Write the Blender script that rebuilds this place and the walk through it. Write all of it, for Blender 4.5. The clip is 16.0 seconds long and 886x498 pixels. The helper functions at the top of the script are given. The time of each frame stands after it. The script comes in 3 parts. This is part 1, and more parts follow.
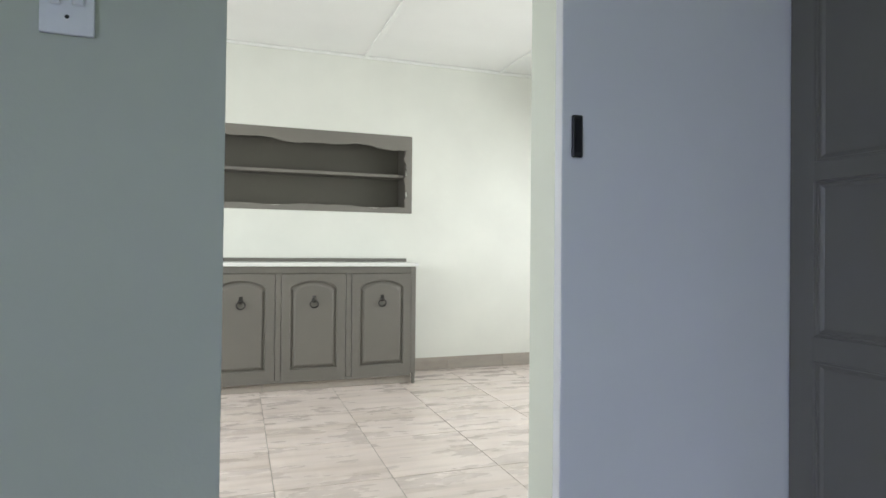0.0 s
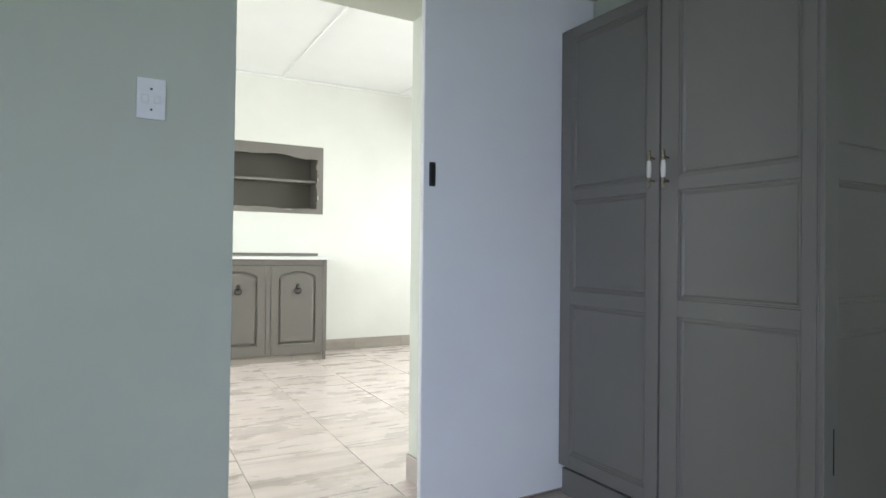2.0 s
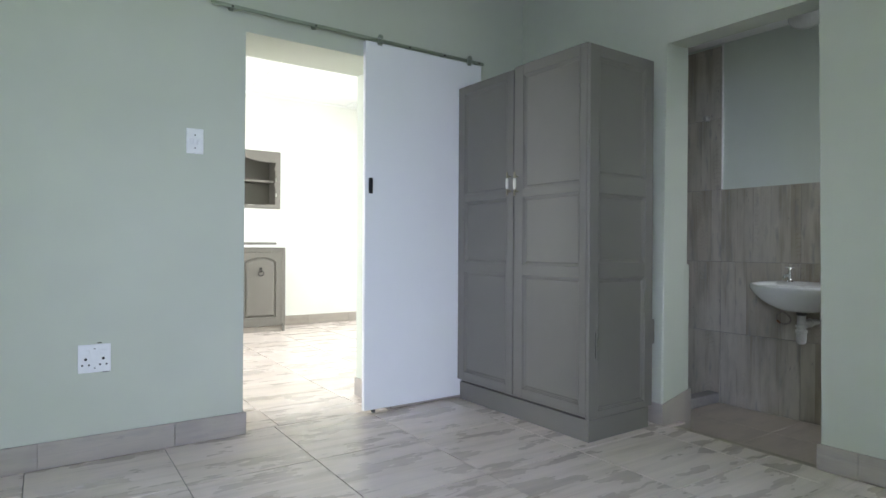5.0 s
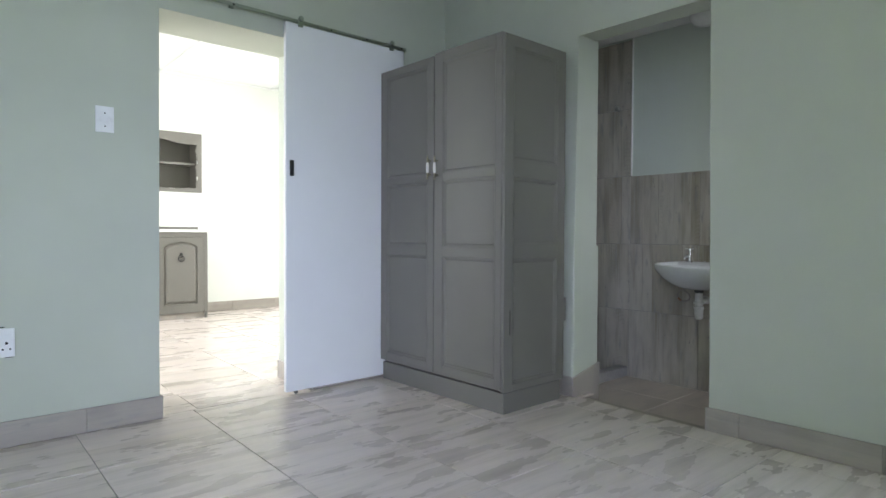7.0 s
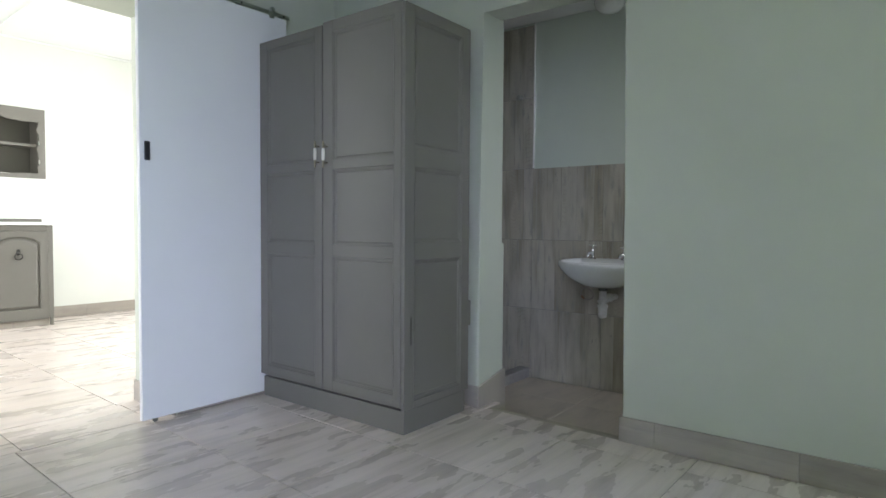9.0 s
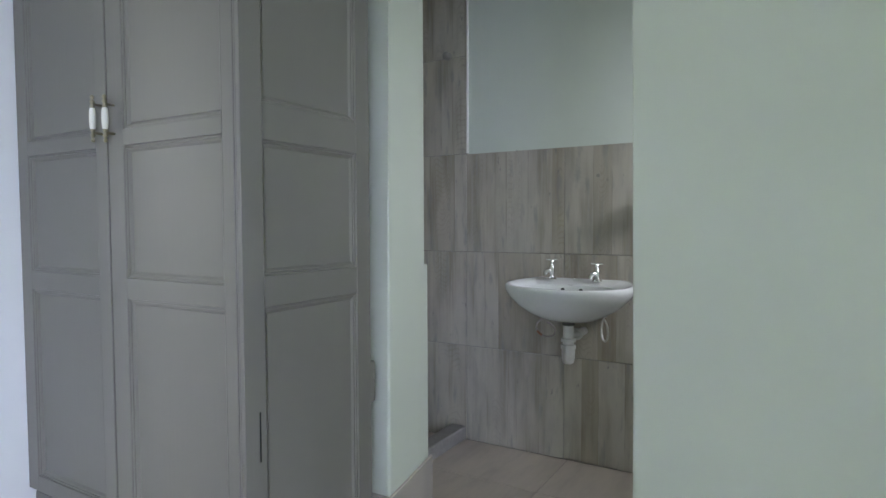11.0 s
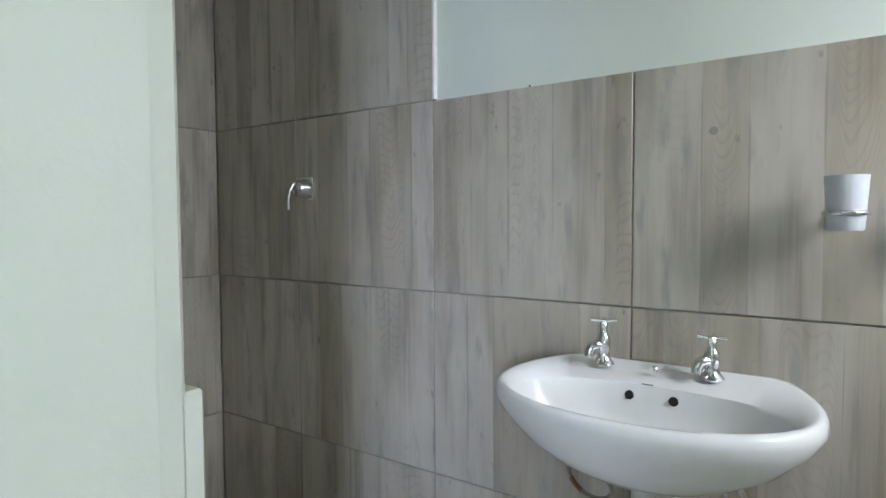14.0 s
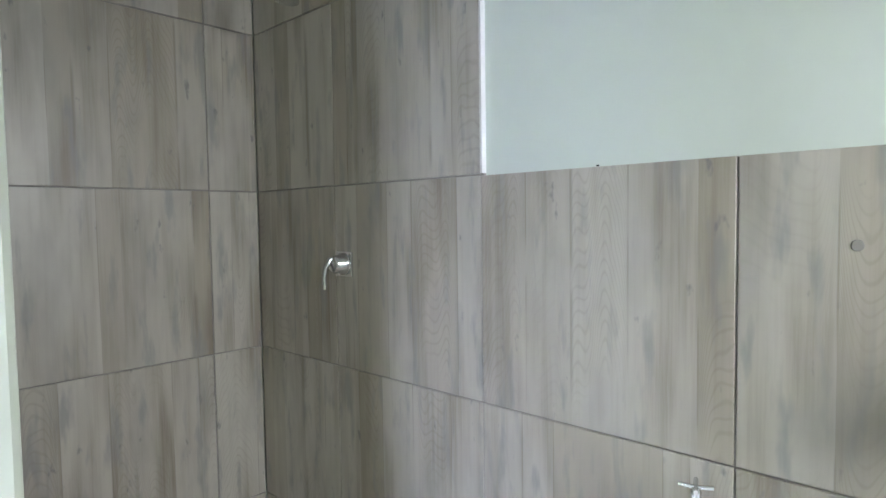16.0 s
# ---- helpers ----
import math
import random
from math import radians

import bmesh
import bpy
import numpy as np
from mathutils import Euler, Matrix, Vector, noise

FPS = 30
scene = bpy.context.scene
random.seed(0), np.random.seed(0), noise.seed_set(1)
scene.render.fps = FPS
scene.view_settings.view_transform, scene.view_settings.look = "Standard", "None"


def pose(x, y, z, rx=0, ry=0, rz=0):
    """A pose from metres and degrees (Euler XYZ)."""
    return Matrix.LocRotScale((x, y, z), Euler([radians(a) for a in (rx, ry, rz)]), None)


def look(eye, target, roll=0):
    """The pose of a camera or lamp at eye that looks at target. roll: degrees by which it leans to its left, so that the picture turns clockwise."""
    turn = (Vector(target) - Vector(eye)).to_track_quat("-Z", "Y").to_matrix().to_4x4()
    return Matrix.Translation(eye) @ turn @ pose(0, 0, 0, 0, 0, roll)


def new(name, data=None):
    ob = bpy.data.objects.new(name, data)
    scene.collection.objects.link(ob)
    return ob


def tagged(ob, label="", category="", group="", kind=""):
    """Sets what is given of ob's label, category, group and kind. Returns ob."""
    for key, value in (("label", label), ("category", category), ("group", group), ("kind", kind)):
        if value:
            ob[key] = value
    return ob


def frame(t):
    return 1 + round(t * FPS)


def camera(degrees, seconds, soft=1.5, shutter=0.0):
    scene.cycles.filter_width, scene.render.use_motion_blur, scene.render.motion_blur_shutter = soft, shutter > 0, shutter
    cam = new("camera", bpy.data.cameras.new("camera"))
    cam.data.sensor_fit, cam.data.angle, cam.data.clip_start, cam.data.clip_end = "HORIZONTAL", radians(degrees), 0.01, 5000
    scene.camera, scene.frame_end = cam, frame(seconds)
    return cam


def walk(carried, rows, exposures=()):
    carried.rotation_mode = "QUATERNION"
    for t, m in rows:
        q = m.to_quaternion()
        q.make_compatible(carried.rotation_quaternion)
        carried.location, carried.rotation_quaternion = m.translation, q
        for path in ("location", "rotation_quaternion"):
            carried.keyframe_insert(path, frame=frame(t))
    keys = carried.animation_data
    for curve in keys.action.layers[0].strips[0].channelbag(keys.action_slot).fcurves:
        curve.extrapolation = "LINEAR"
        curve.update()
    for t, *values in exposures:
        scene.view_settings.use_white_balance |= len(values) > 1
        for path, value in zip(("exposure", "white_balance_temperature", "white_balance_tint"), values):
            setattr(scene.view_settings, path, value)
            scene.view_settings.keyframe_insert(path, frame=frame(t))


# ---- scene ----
cam = camera(73.1, 16.0)
PATH = [
    (0, (-0.142, -0.322, 1.083), (0.576, 1.545, 1.094), 0.5),
    (0.5, (-0.23, -0.524, 1.082), (0.565, 1.311, 1.094), 0.5),
    (1, (-0.339, -0.719, 1.072), (0.535, 1.08, 1.084), 0.5),
    (1.5, (-0.435, -0.955, 1.058), (0.518, 0.803, 1.072), 0.7),
    (2, (-0.51, -1.206, 1.036), (0.493, 0.524, 1.051), 0.6),
    (2.5, (-0.615, -1.445, 1.037), (0.42, 0.267, 1.054), 0.6),
    (3, (-0.761, -1.671, 1.029), (0.302, 0.023, 1.044), 0.6),
    (3.5, (-0.894, -1.902, 1.022), (0.195, -0.224, 1.035), 0.5),
    (6, (-1.096, -2.407, 0.956), (0.13, -0.827, 0.925), 0.3),
    (6.5, (-1.091, -2.424, 0.95), (0.185, -0.884, 0.908), 0.3),
    (7, (-1.079, -2.419, 0.956), (0.253, -0.927, 0.906), 0.3),
    (7.5, (-1.042, -2.388, 0.963), (0.353, -0.956, 0.901), 0.3),
    (8, (-0.997, -2.341, 0.967), (0.459, -0.972, 0.896), 0.2),
    (8.5, (-0.924, -2.251, 0.963), (0.597, -0.954, 0.89), 0.3),
    (9, (-0.825, -2.125, 0.985), (0.755, -0.902, 0.907), 0.4),
    (9.5, (-0.682, -1.987, 1.017), (0.969, -0.862, 0.932), 0.4),
    (10, (-0.439, -1.818, 1.017), (1.263, -0.771, 0.939), -0.1),
    (10.2, (-0.32, -1.759, 1.024), (1.384, -0.715, 0.944), -0.2),
    (12.3, (1.048, -1.148, 1.046), (2.788, -0.166, 0.949), -0.1),
    (12.5, (1.139, -1.131, 1.04), (2.866, -0.126, 0.949), -0.2),
    (13, (1.339, -1.041, 1.027), (3.057, -0.022, 0.936), -0.1),
    (13.5, (1.553, -0.986, 1.054), (3.226, 0.104, 0.945), -0.5),
    (14, (1.689, -0.926, 1.081), (3.327, 0.218, 0.985), -0.3),
    (14.5, (1.807, -0.894, 1.135), (3.392, 0.322, 1.041), -0.6),
    (15, (1.871, -0.866, 1.185), (3.41, 0.409, 1.101), -0.6),
    (15.5, (1.93, -0.843, 1.261), (3.425, 0.482, 1.168), -0.7),
    (16, (1.965, -0.832, 1.305), (3.421, 0.535, 1.203), -0.8),
]
EXPOSURES = [(0.0, -0.80), (1.5, -0.55), (3.5, -0.05), (6.0, 0.12), (9.0, 0.02), (10.2, 0.25), (12.3, 0.95), (14.0, 1.26), (16.0, 1.72)]
walk(cam, [(t, look(eye, target, roll)) for t, eye, target, roll in PATH], EXPOSURES)

# ---- light ----
world = bpy.data.worlds.new("World")
scene.world = world
world.use_nodes = True
wn = world.node_tree
sky = wn.nodes.new("ShaderNodeTexSky")
sky.sky_type = 'NISHITA'
sky.sun_disc = False
sky.sun_elevation, sky.sun_rotation = radians(55), radians(200)
wn.links.new(sky.outputs["Color"], wn.nodes["Background"].inputs["Color"])
wn.nodes["Background"].inputs["Strength"].default_value = 0.10

sun = new("sun", bpy.data.lights.new("sun", 'SUN'))
sun.data.energy, sun.data.angle, sun.data.color = 4.5, radians(0.6), (1.0, 0.95, 0.88)
# sun_rotation turns clockwise from north; the house shades its own windows
sun.matrix_world = look((0, 0, 0), (-0.2, -0.75, -1.2))


def window_light(name, eye, target, w, h, watts, colour, spread=150):
    """An area lamp in a window opening: sky, lawn bounce, added beam."""
    ob = new(name, bpy.data.lights.new(name, 'AREA'))
    ob.data.shape, ob.data.size, ob.data.size_y = 'RECTANGLE', w, h
    ob.data.energy, ob.data.color = watts, colour
    ob.data.spread = radians(spread)
    ob.matrix_world = look(eye, target)
    return ob


SKY = (0.74, 0.845, 1.40)
LAWN = (0.74, 1.0, 0.45)
window_light("sky_bedroom", (1.93, -4.0, 1.5), (-1.6, -3.2, -0.3), 1.9, 1.2, 66, SKY, 140)
window_light("lawn_bedroom", (1.92, -4.0, 1.5), (-1.4, -3.6, 3.0), 1.9, 1.2, 42, LAWN)
# added narrow beam that lifts the sliding door and the wardrobe front
window_light("sky_bedroom_west", (-4.7, -4.6, 1.5), (0.95, 0.8, 0.35), 1.4, 1.1, 13.0, (0.78, 0.86, 1.20), 40)
window_light("sky_kitchen_west", (-2.27, 3.0, 1.6), (0.5, 3.0, 0.6), 2.2, 1.15, 98, (0.93, 0.96, 0.965))
window_light("sky_kitchen_east", (3.66, 3.0, 1.6), (0.5, 3.0, 0.6), 2.2, 1.15, 80, (0.93, 0.96, 0.965))
window_light("sky_bathroom", (2.60, -1.97, 1.68), (3.0, -1.1, 1.05), 0.48, 0.58, 5.1, (0.92, 0.935, 1.04), 122)

# ---- materials ----


def nodes_of(name, rough=0.5, metal=0.0):
    m = bpy.data.materials.new(name)
    m.use_nodes = True
    nt = m.node_tree
    b = nt.nodes["Principled BSDF"]
    b.inputs["Roughness"].default_value, b.inputs["Metallic"].default_value = rough, metal
    return m, nt, b


def mapped(nt, scale, per_object=False):
    """Object coordinates scaled by axis; shifted by a random of each object where asked."""
    tc, mp = nt.nodes.new("ShaderNodeTexCoord"), nt.nodes.new("ShaderNodeMapping")
    mp.inputs["Scale"].default_value = scale
    nt.links.new(tc.outputs["Object"], mp.inputs["Vector"])
    if per_object:
        info, mul = nt.nodes.new("ShaderNodeObjectInfo"), nt.nodes.new("ShaderNodeMath")
        mul.operation, mul.inputs[1].default_value = 'MULTIPLY', 71.0
        nt.links.new(info.outputs["Random"], mul.inputs[0])
        comb = nt.nodes.new("ShaderNodeCombineXYZ")
        for k in range(3):
            nt.links.new(mul.outputs[0], comb.inputs[k])
        nt.links.new(comb.outputs[0], mp.inputs["Location"])
    return mp.outputs["Vector"]


def noise_of(nt, vec, scale, detail=3.0, rough=0.55):
    n = nt.nodes.new("ShaderNodeTexNoise")
    n.inputs["Scale"].default_value, n.inputs["Detail"].default_value, n.inputs["Roughness"].default_value = scale, detail, rough
    nt.links.new(vec, n.inputs["Vector"])
    return n.outputs["Fac"]


def ramp_of(nt, fac, stops):
    r = nt.nodes.new("ShaderNodeValToRGB")
    e = r.color_ramp.elements
    while len(e) < len(stops):
        e.new(0.5)
    for el, (p, c) in zip(e, stops):
        el.position, el.color = p, (*c, 1)
    nt.links.new(fac, r.inputs["Fac"])
    return r.outputs["Color"]


def mix_of(nt, fac, a, b, kind='MIX'):
    n = nt.nodes.new("ShaderNodeMix")
    n.data_type, n.blend_type = 'RGBA', kind
    for sock, v in ((n.inputs[0], fac), (n.inputs[6], a), (n.inputs[7], b)):
        if isinstance(v, (int, float)):
            sock.default_value = v
        elif isinstance(v, tuple):
            sock.default_value = (*v, 1)
        else:
            nt.links.new(v, sock)
    return n.outputs[2]


def bump_of(nt, b, height, strength, dist=0.01):
    n = nt.nodes.new("ShaderNodeBump")
    n.inputs["Strength"].default_value, n.inputs["Distance"].default_value = strength, dist
    nt.links.new(height, n.inputs["Height"])
    nt.links.new(n.outputs["Normal"], b.inputs["Normal"])


def painted(name, colour, rough=0.5, mottle=0.05, bump=0.12, grain=(1, 1, 1), scale=90):
    """Paint on plaster or wood: slight mottling, brush or trowel relief."""
    m, nt, b = nodes_of(name, rough)
    big = noise_of(nt, mapped(nt, (1, 1, 1)), 2.2, 4)
    dark = tuple(c * (1 - mottle) for c in colour)
    light = tuple(min(1, c * (1 + mottle)) for c in colour)
    nt.links.new(ramp_of(nt, big, [(0.3, dark), (0.7, light)]), b.inputs["Base Color"])
    fine = noise_of(nt, mapped(nt, grain), scale, 4)
    broad = noise_of(nt, mapped(nt, grain), scale / 9, 3)
    add = nt.nodes.new("ShaderNodeMath")
    add.operation = 'ADD'
    nt.links.new(fine, add.inputs[0])
    nt.links.new(broad, add.inputs[1])
    bump_of(nt, b, add.outputs[0], bump, 0.004)
    rr = nt.nodes.new("ShaderNodeMapRange")
    rr.inputs["To Min"].default_value, rr.inputs["To Max"].default_value = rough - 0.06, rough + 0.08
    nt.links.new(big, rr.inputs["Value"])
    nt.links.new(rr.outputs[0], b.inputs["Roughness"])
    return m


def wood_tile(name, rough, tones, boards=10.5, stain=(2.2, 15), stain_at=0.56, stain_by=0.7, arches=0.4, smudge=0.5, grain_by=0.5, seam=0.5, cut=3.0):
    """Ceramic tile printed with weathered boards that run along local x; tones are (light, mid, brown, stain)."""
    light, mid, brown, deep = tones
    m, nt, b = nodes_of(name, rough)
    tc = nt.nodes.new("ShaderNodeTexCoord")
    info = nt.nodes.new("ShaderNodeObjectInfo")
    sep = nt.nodes.new("ShaderNodeSeparateXYZ")
    nt.links.new(tc.outputs["Object"], sep.inputs[0])

    def calc(op, a, c=0.0):
        n = nt.nodes.new("ShaderNodeMath")
        n.operation = op
        for sock, v in zip(n.inputs, (a, c)):
            if isinstance(v, (int, float)):
                sock.default_value = v
            else:
                nt.links.new(v, sock)
        return n.outputs[0]

    def random_of(value):
        n = nt.nodes.new("ShaderNodeTexWhiteNoise")
        n.noise_dimensions = '1D'
        nt.links.new(value, n.inputs["W"])
        return n.outputs["Value"]

    grey = lambda v: (v, v, v)
    rnd = calc('MULTIPLY', info.outputs["Random"], 37.0)
    # boards of uneven width
    bend = noise_of(nt, mapped(nt, (0.02, 6.5, 0.02), True), 1.0, 1)
    v = calc('ADD', calc('ADD', calc('MULTIPLY', sep.outputs["Y"], boards), calc('MULTIPLY', bend, 3.0)), rnd)
    board = calc('FLOOR', v)
    across = calc('SUBTRACT', calc('FRACT', v), 0.5)
    colour = ramp_of(nt, random_of(calc('ADD', board, rnd)), [(0.0, mid), (0.25, light), (0.6, light), (0.78, mid), (0.92, brown), (1.0, mid)])
    soft = noise_of(nt, mapped(nt, (3.0, 9, 1), True), 1.0, 3, 0.6)
    colour = mix_of(nt, 0.75, colour, ramp_of(nt, soft, [(0.28, (0.74, 0.74, 0.75)), (0.5, grey(0.97)), (0.75, (1.11, 1.10, 1.08))]), 'MULTIPLY')
    # nested grain arches in some of the boards
    wob = noise_of(nt, mapped(nt, (6, 10, 1), True), 1.0, 2)
    rings = calc('ADD', calc('MULTIPLY', sep.outputs["X"], 210.0), calc('ADD', calc('MULTIPLY', calc('MULTIPLY', across, across), -170.0), calc('MULTIPLY', wob, 24.0)))
    wave = calc('SINE', rings)
    patch = noise_of(nt, mapped(nt, (3.2, 4, 1), True), 1.0, 1)
    some = calc('MULTIPLY', ramp_of(nt, random_of(calc('ADD', board, calc('ADD', rnd, 5.3))), [(0.55, grey(0.0)), (0.60, grey(1.0))]), ramp_of(nt, patch, [(0.42, grey(0.0)), (0.56, grey(arches))]))
    colour = mix_of(nt, some, colour, ramp_of(nt, wave, [(0.0, grey(1.0)), (0.55, (0.97, 0.965, 0.96)), (1.0, (0.74, 0.715, 0.68))]), 'MULTIPLY')
    # fine grain along the boards
    grain = noise_of(nt, mapped(nt, (3.0, 85, 1), True), 1.0, 5, 0.65)
    colour = mix_of(nt, grain_by, colour, ramp_of(nt, grain, [(0.25, (0.80, 0.77, 0.73)), (0.5, grey(1.0)), (0.8, (1.05, 1.05, 1.04))]), 'MULTIPLY')
    # long brown stains, cut off at the board's edge
    drift = nt.nodes.new("ShaderNodeCombineXYZ")
    nt.links.new(calc('ADD', calc('MULTIPLY', sep.outputs["X"], stain[0]), calc('MULTIPLY', random_of(calc('ADD', board, calc('ADD', rnd, 9.1))), cut)), drift.inputs[0])
    nt.links.new(calc('ADD', calc('MULTIPLY', sep.outputs["Y"], stain[1]), rnd), drift.inputs[1])
    streak = noise_of(nt, drift.outputs[0], 1.0, 2, 0.45)
    colour = mix_of(nt, calc('MULTIPLY', ramp_of(nt, streak, [(stain_at, grey(0.0)), (stain_at + 0.27, grey(stain_by))]), ramp_of(nt, grain, [(0.30, grey(1.0)), (0.62, grey(0.45))])), colour, deep)
    # thin seams between boards, here and there
    gap = noise_of(nt, mapped(nt, (3.5, 4, 1), True), 1.0, 2)
    line = calc('MULTIPLY', ramp_of(nt, calc('ABSOLUTE', across), [(0.468, grey(0.0)), (0.492, grey(1.0))]), ramp_of(nt, gap, [(0.45, grey(0.0)), (0.56, grey(seam))]))
    colour = mix_of(nt, line, colour, tuple(c * 0.75 for c in deep))
    # grey weathering smudges and small knots
    blot = noise_of(nt, mapped(nt, (5, 24, 1), True), 1.0, 3, 0.55)
    colour = mix_of(nt, ramp_of(nt, blot, [(0.57, grey(0.0)), (0.70, grey(smudge))]), colour, (0.285, 0.285, 0.28))
    knots = noise_of(nt, mapped(nt, (14, 30, 1), True), 1.0, 3)
    colour = mix_of(nt, ramp_of(nt, knots, [(0.68, grey(0.0)), (0.76, grey(smudge * 1.2))]), colour, (0.20, 0.195, 0.20))
    nt.links.new(colour, b.inputs["Base Color"])
    bump_of(nt, b, grain, 0.08, 0.002)
    rr = nt.nodes.new("ShaderNodeMapRange")
    rr.inputs["To Min"].default_value, rr.inputs["To Max"].default_value = rough - 0.05, rough + 0.07
    nt.links.new(soft, rr.inputs["Value"])
    nt.links.new(rr.outputs[0], b.inputs["Roughness"])
    return m


def chrome(name, colour=(0.80, 0.81, 0.82), rough=0.12):
    m, nt, b = nodes_of(name, rough, 1.0)
    n = noise_of(nt, mapped(nt, (1, 1, 1)), 60, 3)
    nt.links.new(ramp_of(nt, n, [(0.3, tuple(c * 0.9 for c in colour)), (0.7, colour)]), b.inputs["Base Color"])
    rr = nt.nodes.new("ShaderNodeMapRange")
    rr.inputs["To Min"].default_value, rr.inputs["To Max"].default_value = rough * 0.7, rough * 1.6
    nt.links.new(n, rr.inputs["Value"])
    nt.links.new(rr.outputs[0], b.inputs["Roughness"])
    return m


def plain(name, colour, rough=0.4, mottle=0.04, scale=30):
    m, nt, b = nodes_of(name, rough)
    n = noise_of(nt, mapped(nt, (1, 1, 1)), scale, 3)
    nt.links.new(ramp_of(nt, n, [(0.3, tuple(c * (1 - mottle) for c in colour)), (0.7, tuple(min(1, c * (1 + mottle)) for c in colour))]), b.inputs["Base Color"])
    return m


WALL = painted("wall paint, pale sage", (0.55, 0.58, 0.50), 0.5, 0.03, 0.10)
WALL_K = painted("kitchen wall paint", (0.77, 0.78, 0.73), 0.5, 0.03, 0.10)
WALL_B = painted("bathroom wall paint", (0.72, 0.785, 0.72), 0.35, 0.03, 0.08)
CEIL = painted("ceiling paint", (0.84, 0.85, 0.83), 0.6, 0.02, 0.08)
DOORWHITE = painted("white door paint", (0.85, 0.86, 0.88), 0.38, 0.02, 0.06, (1, 1, 0.05), 60)
GREY = painted("grey furniture paint", (0.178, 0.168, 0.148), 0.46, 0.05, 0.09, (1, 1, 0.06), 110)
GREYK = painted("grey cabinet paint", (0.16, 0.151, 0.136), 0.38, 0.05, 0.08, (1, 1, 0.06), 110)
# boards inside the recess, about half the tone of the frame and shelf board
NICHE = painted("dark grey recess boards", (0.095, 0.088, 0.074), 0.5, 0.06, 0.1)
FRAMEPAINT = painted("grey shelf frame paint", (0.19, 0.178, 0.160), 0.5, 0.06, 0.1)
TILE = wood_tile("wood-look floor tile", 0.27, ((0.70, 0.62, 0.58), (0.67, 0.59, 0.55), (0.64, 0.565, 0.51), (0.31, 0.25, 0.20)), 7.0, (1.25, 13), 0.475, 0.74, 0.12, 0.05, 0.3, 0.12, 0.2)
TILE_W = wood_tile("wood-look wall tile", 0.34, ((0.555, 0.528, 0.468), (0.50, 0.47, 0.407), (0.43, 0.387, 0.312), (0.235, 0.19, 0.132)), 9.0, (1.7, 10.5), 0.46, 0.95, 0.42, 0.6, 0.38, 0.4, 1.2)
TILE_F = wood_tile("beige shower room floor tile", 0.4, ((0.50, 0.445, 0.385), (0.49, 0.435, 0.375), (0.47, 0.415, 0.36), (0.39, 0.34, 0.295)), 5.0, (2.0, 8), 0.62, 0.4, 0.0, 0.15, 0.2, 0.0)
TILE_S = wood_tile("wood-look skirting tile", 0.42, ((0.42, 0.38, 0.34), (0.40, 0.36, 0.32), (0.375, 0.335, 0.29), (0.28, 0.24, 0.20)), 7.0, (2.0, 12), 0.59, 0.5, 0.1, 0.3, 0.3, 0.1)
SCREED = painted("beige floor screed", (0.39, 0.345, 0.285), 0.55, 0.10, 0.15)
BRASS = chrome("aged brass", (0.34, 0.31, 0.22), 0.34)
GROUT = plain("grout", (0.30, 0.28, 0.255), 0.9, 0.15)
GROUT_W = plain("grey wall grout", (0.34, 0.325, 0.30), 0.9, 0.12)
CHROME = chrome("chrome")
RAILM = chrome("dull rail metal", (0.36, 0.40, 0.34), 0.42)
IRON = plain("black iron", (0.025, 0.024, 0.022), 0.45)
BLACK = plain("black plastic", (0.015, 0.015, 0.016), 0.4)
CERAMIC = plain("white ceramic", (0.80, 0.82, 0.81), 0.10, 0.015)
PORCELAIN = plain("cream porcelain", (0.78, 0.76, 0.70), 0.15)
PLASTIC = plain("white plastic", (0.86, 0.87, 0.89), 0.35, 0.03)
PIPE = plain("white pipe plastic", (0.72, 0.72, 0.70), 0.4, 0.08)
RUBBER = plain("grey rubber", (0.13, 0.13, 0.12), 0.7)
WORKTOP = plain("white laminate", (0.80, 0.81, 0.80), 0.25, 0.02)
COPPER = chrome("copper", (0.45, 0.24, 0.16), 0.35)
TRIMWHITE = plain("white tile trim", (0.78, 0.78, 0.76), 0.4)
HOLE = plain("dark hollow", (0.01, 0.01, 0.01), 0.8)
GRASS = painted("lawn", (0.09, 0.155, 0.035), 0.9, 0.35, 0.4, (1, 1, 1), 40)
WINFRAME = plain("white window paint", (0.75, 0.75, 0.73), 0.4)


def glass_of(name, rough=0.0, colour=(1, 1, 1)):
    m, nt, b = nodes_of(name, rough)
    b.inputs["Transmission Weight"].default_value, b.inputs["IOR"].default_value = 1.0, 1.45
    b.inputs["Base Color"].default_value = (*colour, 1)
    return m


PANE = glass_of("window glass")
FROSTED = plain("frosted glass, white", (0.62, 0.66, 0.70), 0.35)
OPAL = plain("opal glass", (0.80, 0.80, 0.78), 0.2)

# ---- mesh helpers ----


def box(bm, x0, x1, y0, y1, z0, z1, bevel=0.0, seg=1):
    r = bmesh.ops.create_cube(bm, size=1.0, matrix=Matrix.Translation(((x0 + x1) / 2, (y0 + y1) / 2, (z0 + z1) / 2)) @ Matrix.Diagonal((x1 - x0, y1 - y0, z1 - z0, 1)))
    if bevel:
        bmesh.ops.bevel(bm, geom=list({e for v in r["verts"] for e in v.link_edges}), offset=bevel, segments=seg, affect='EDGES', profile=0.6)
    return bm


def boxed(*a, **k):
    return box(bmesh.new(), *a, **k)


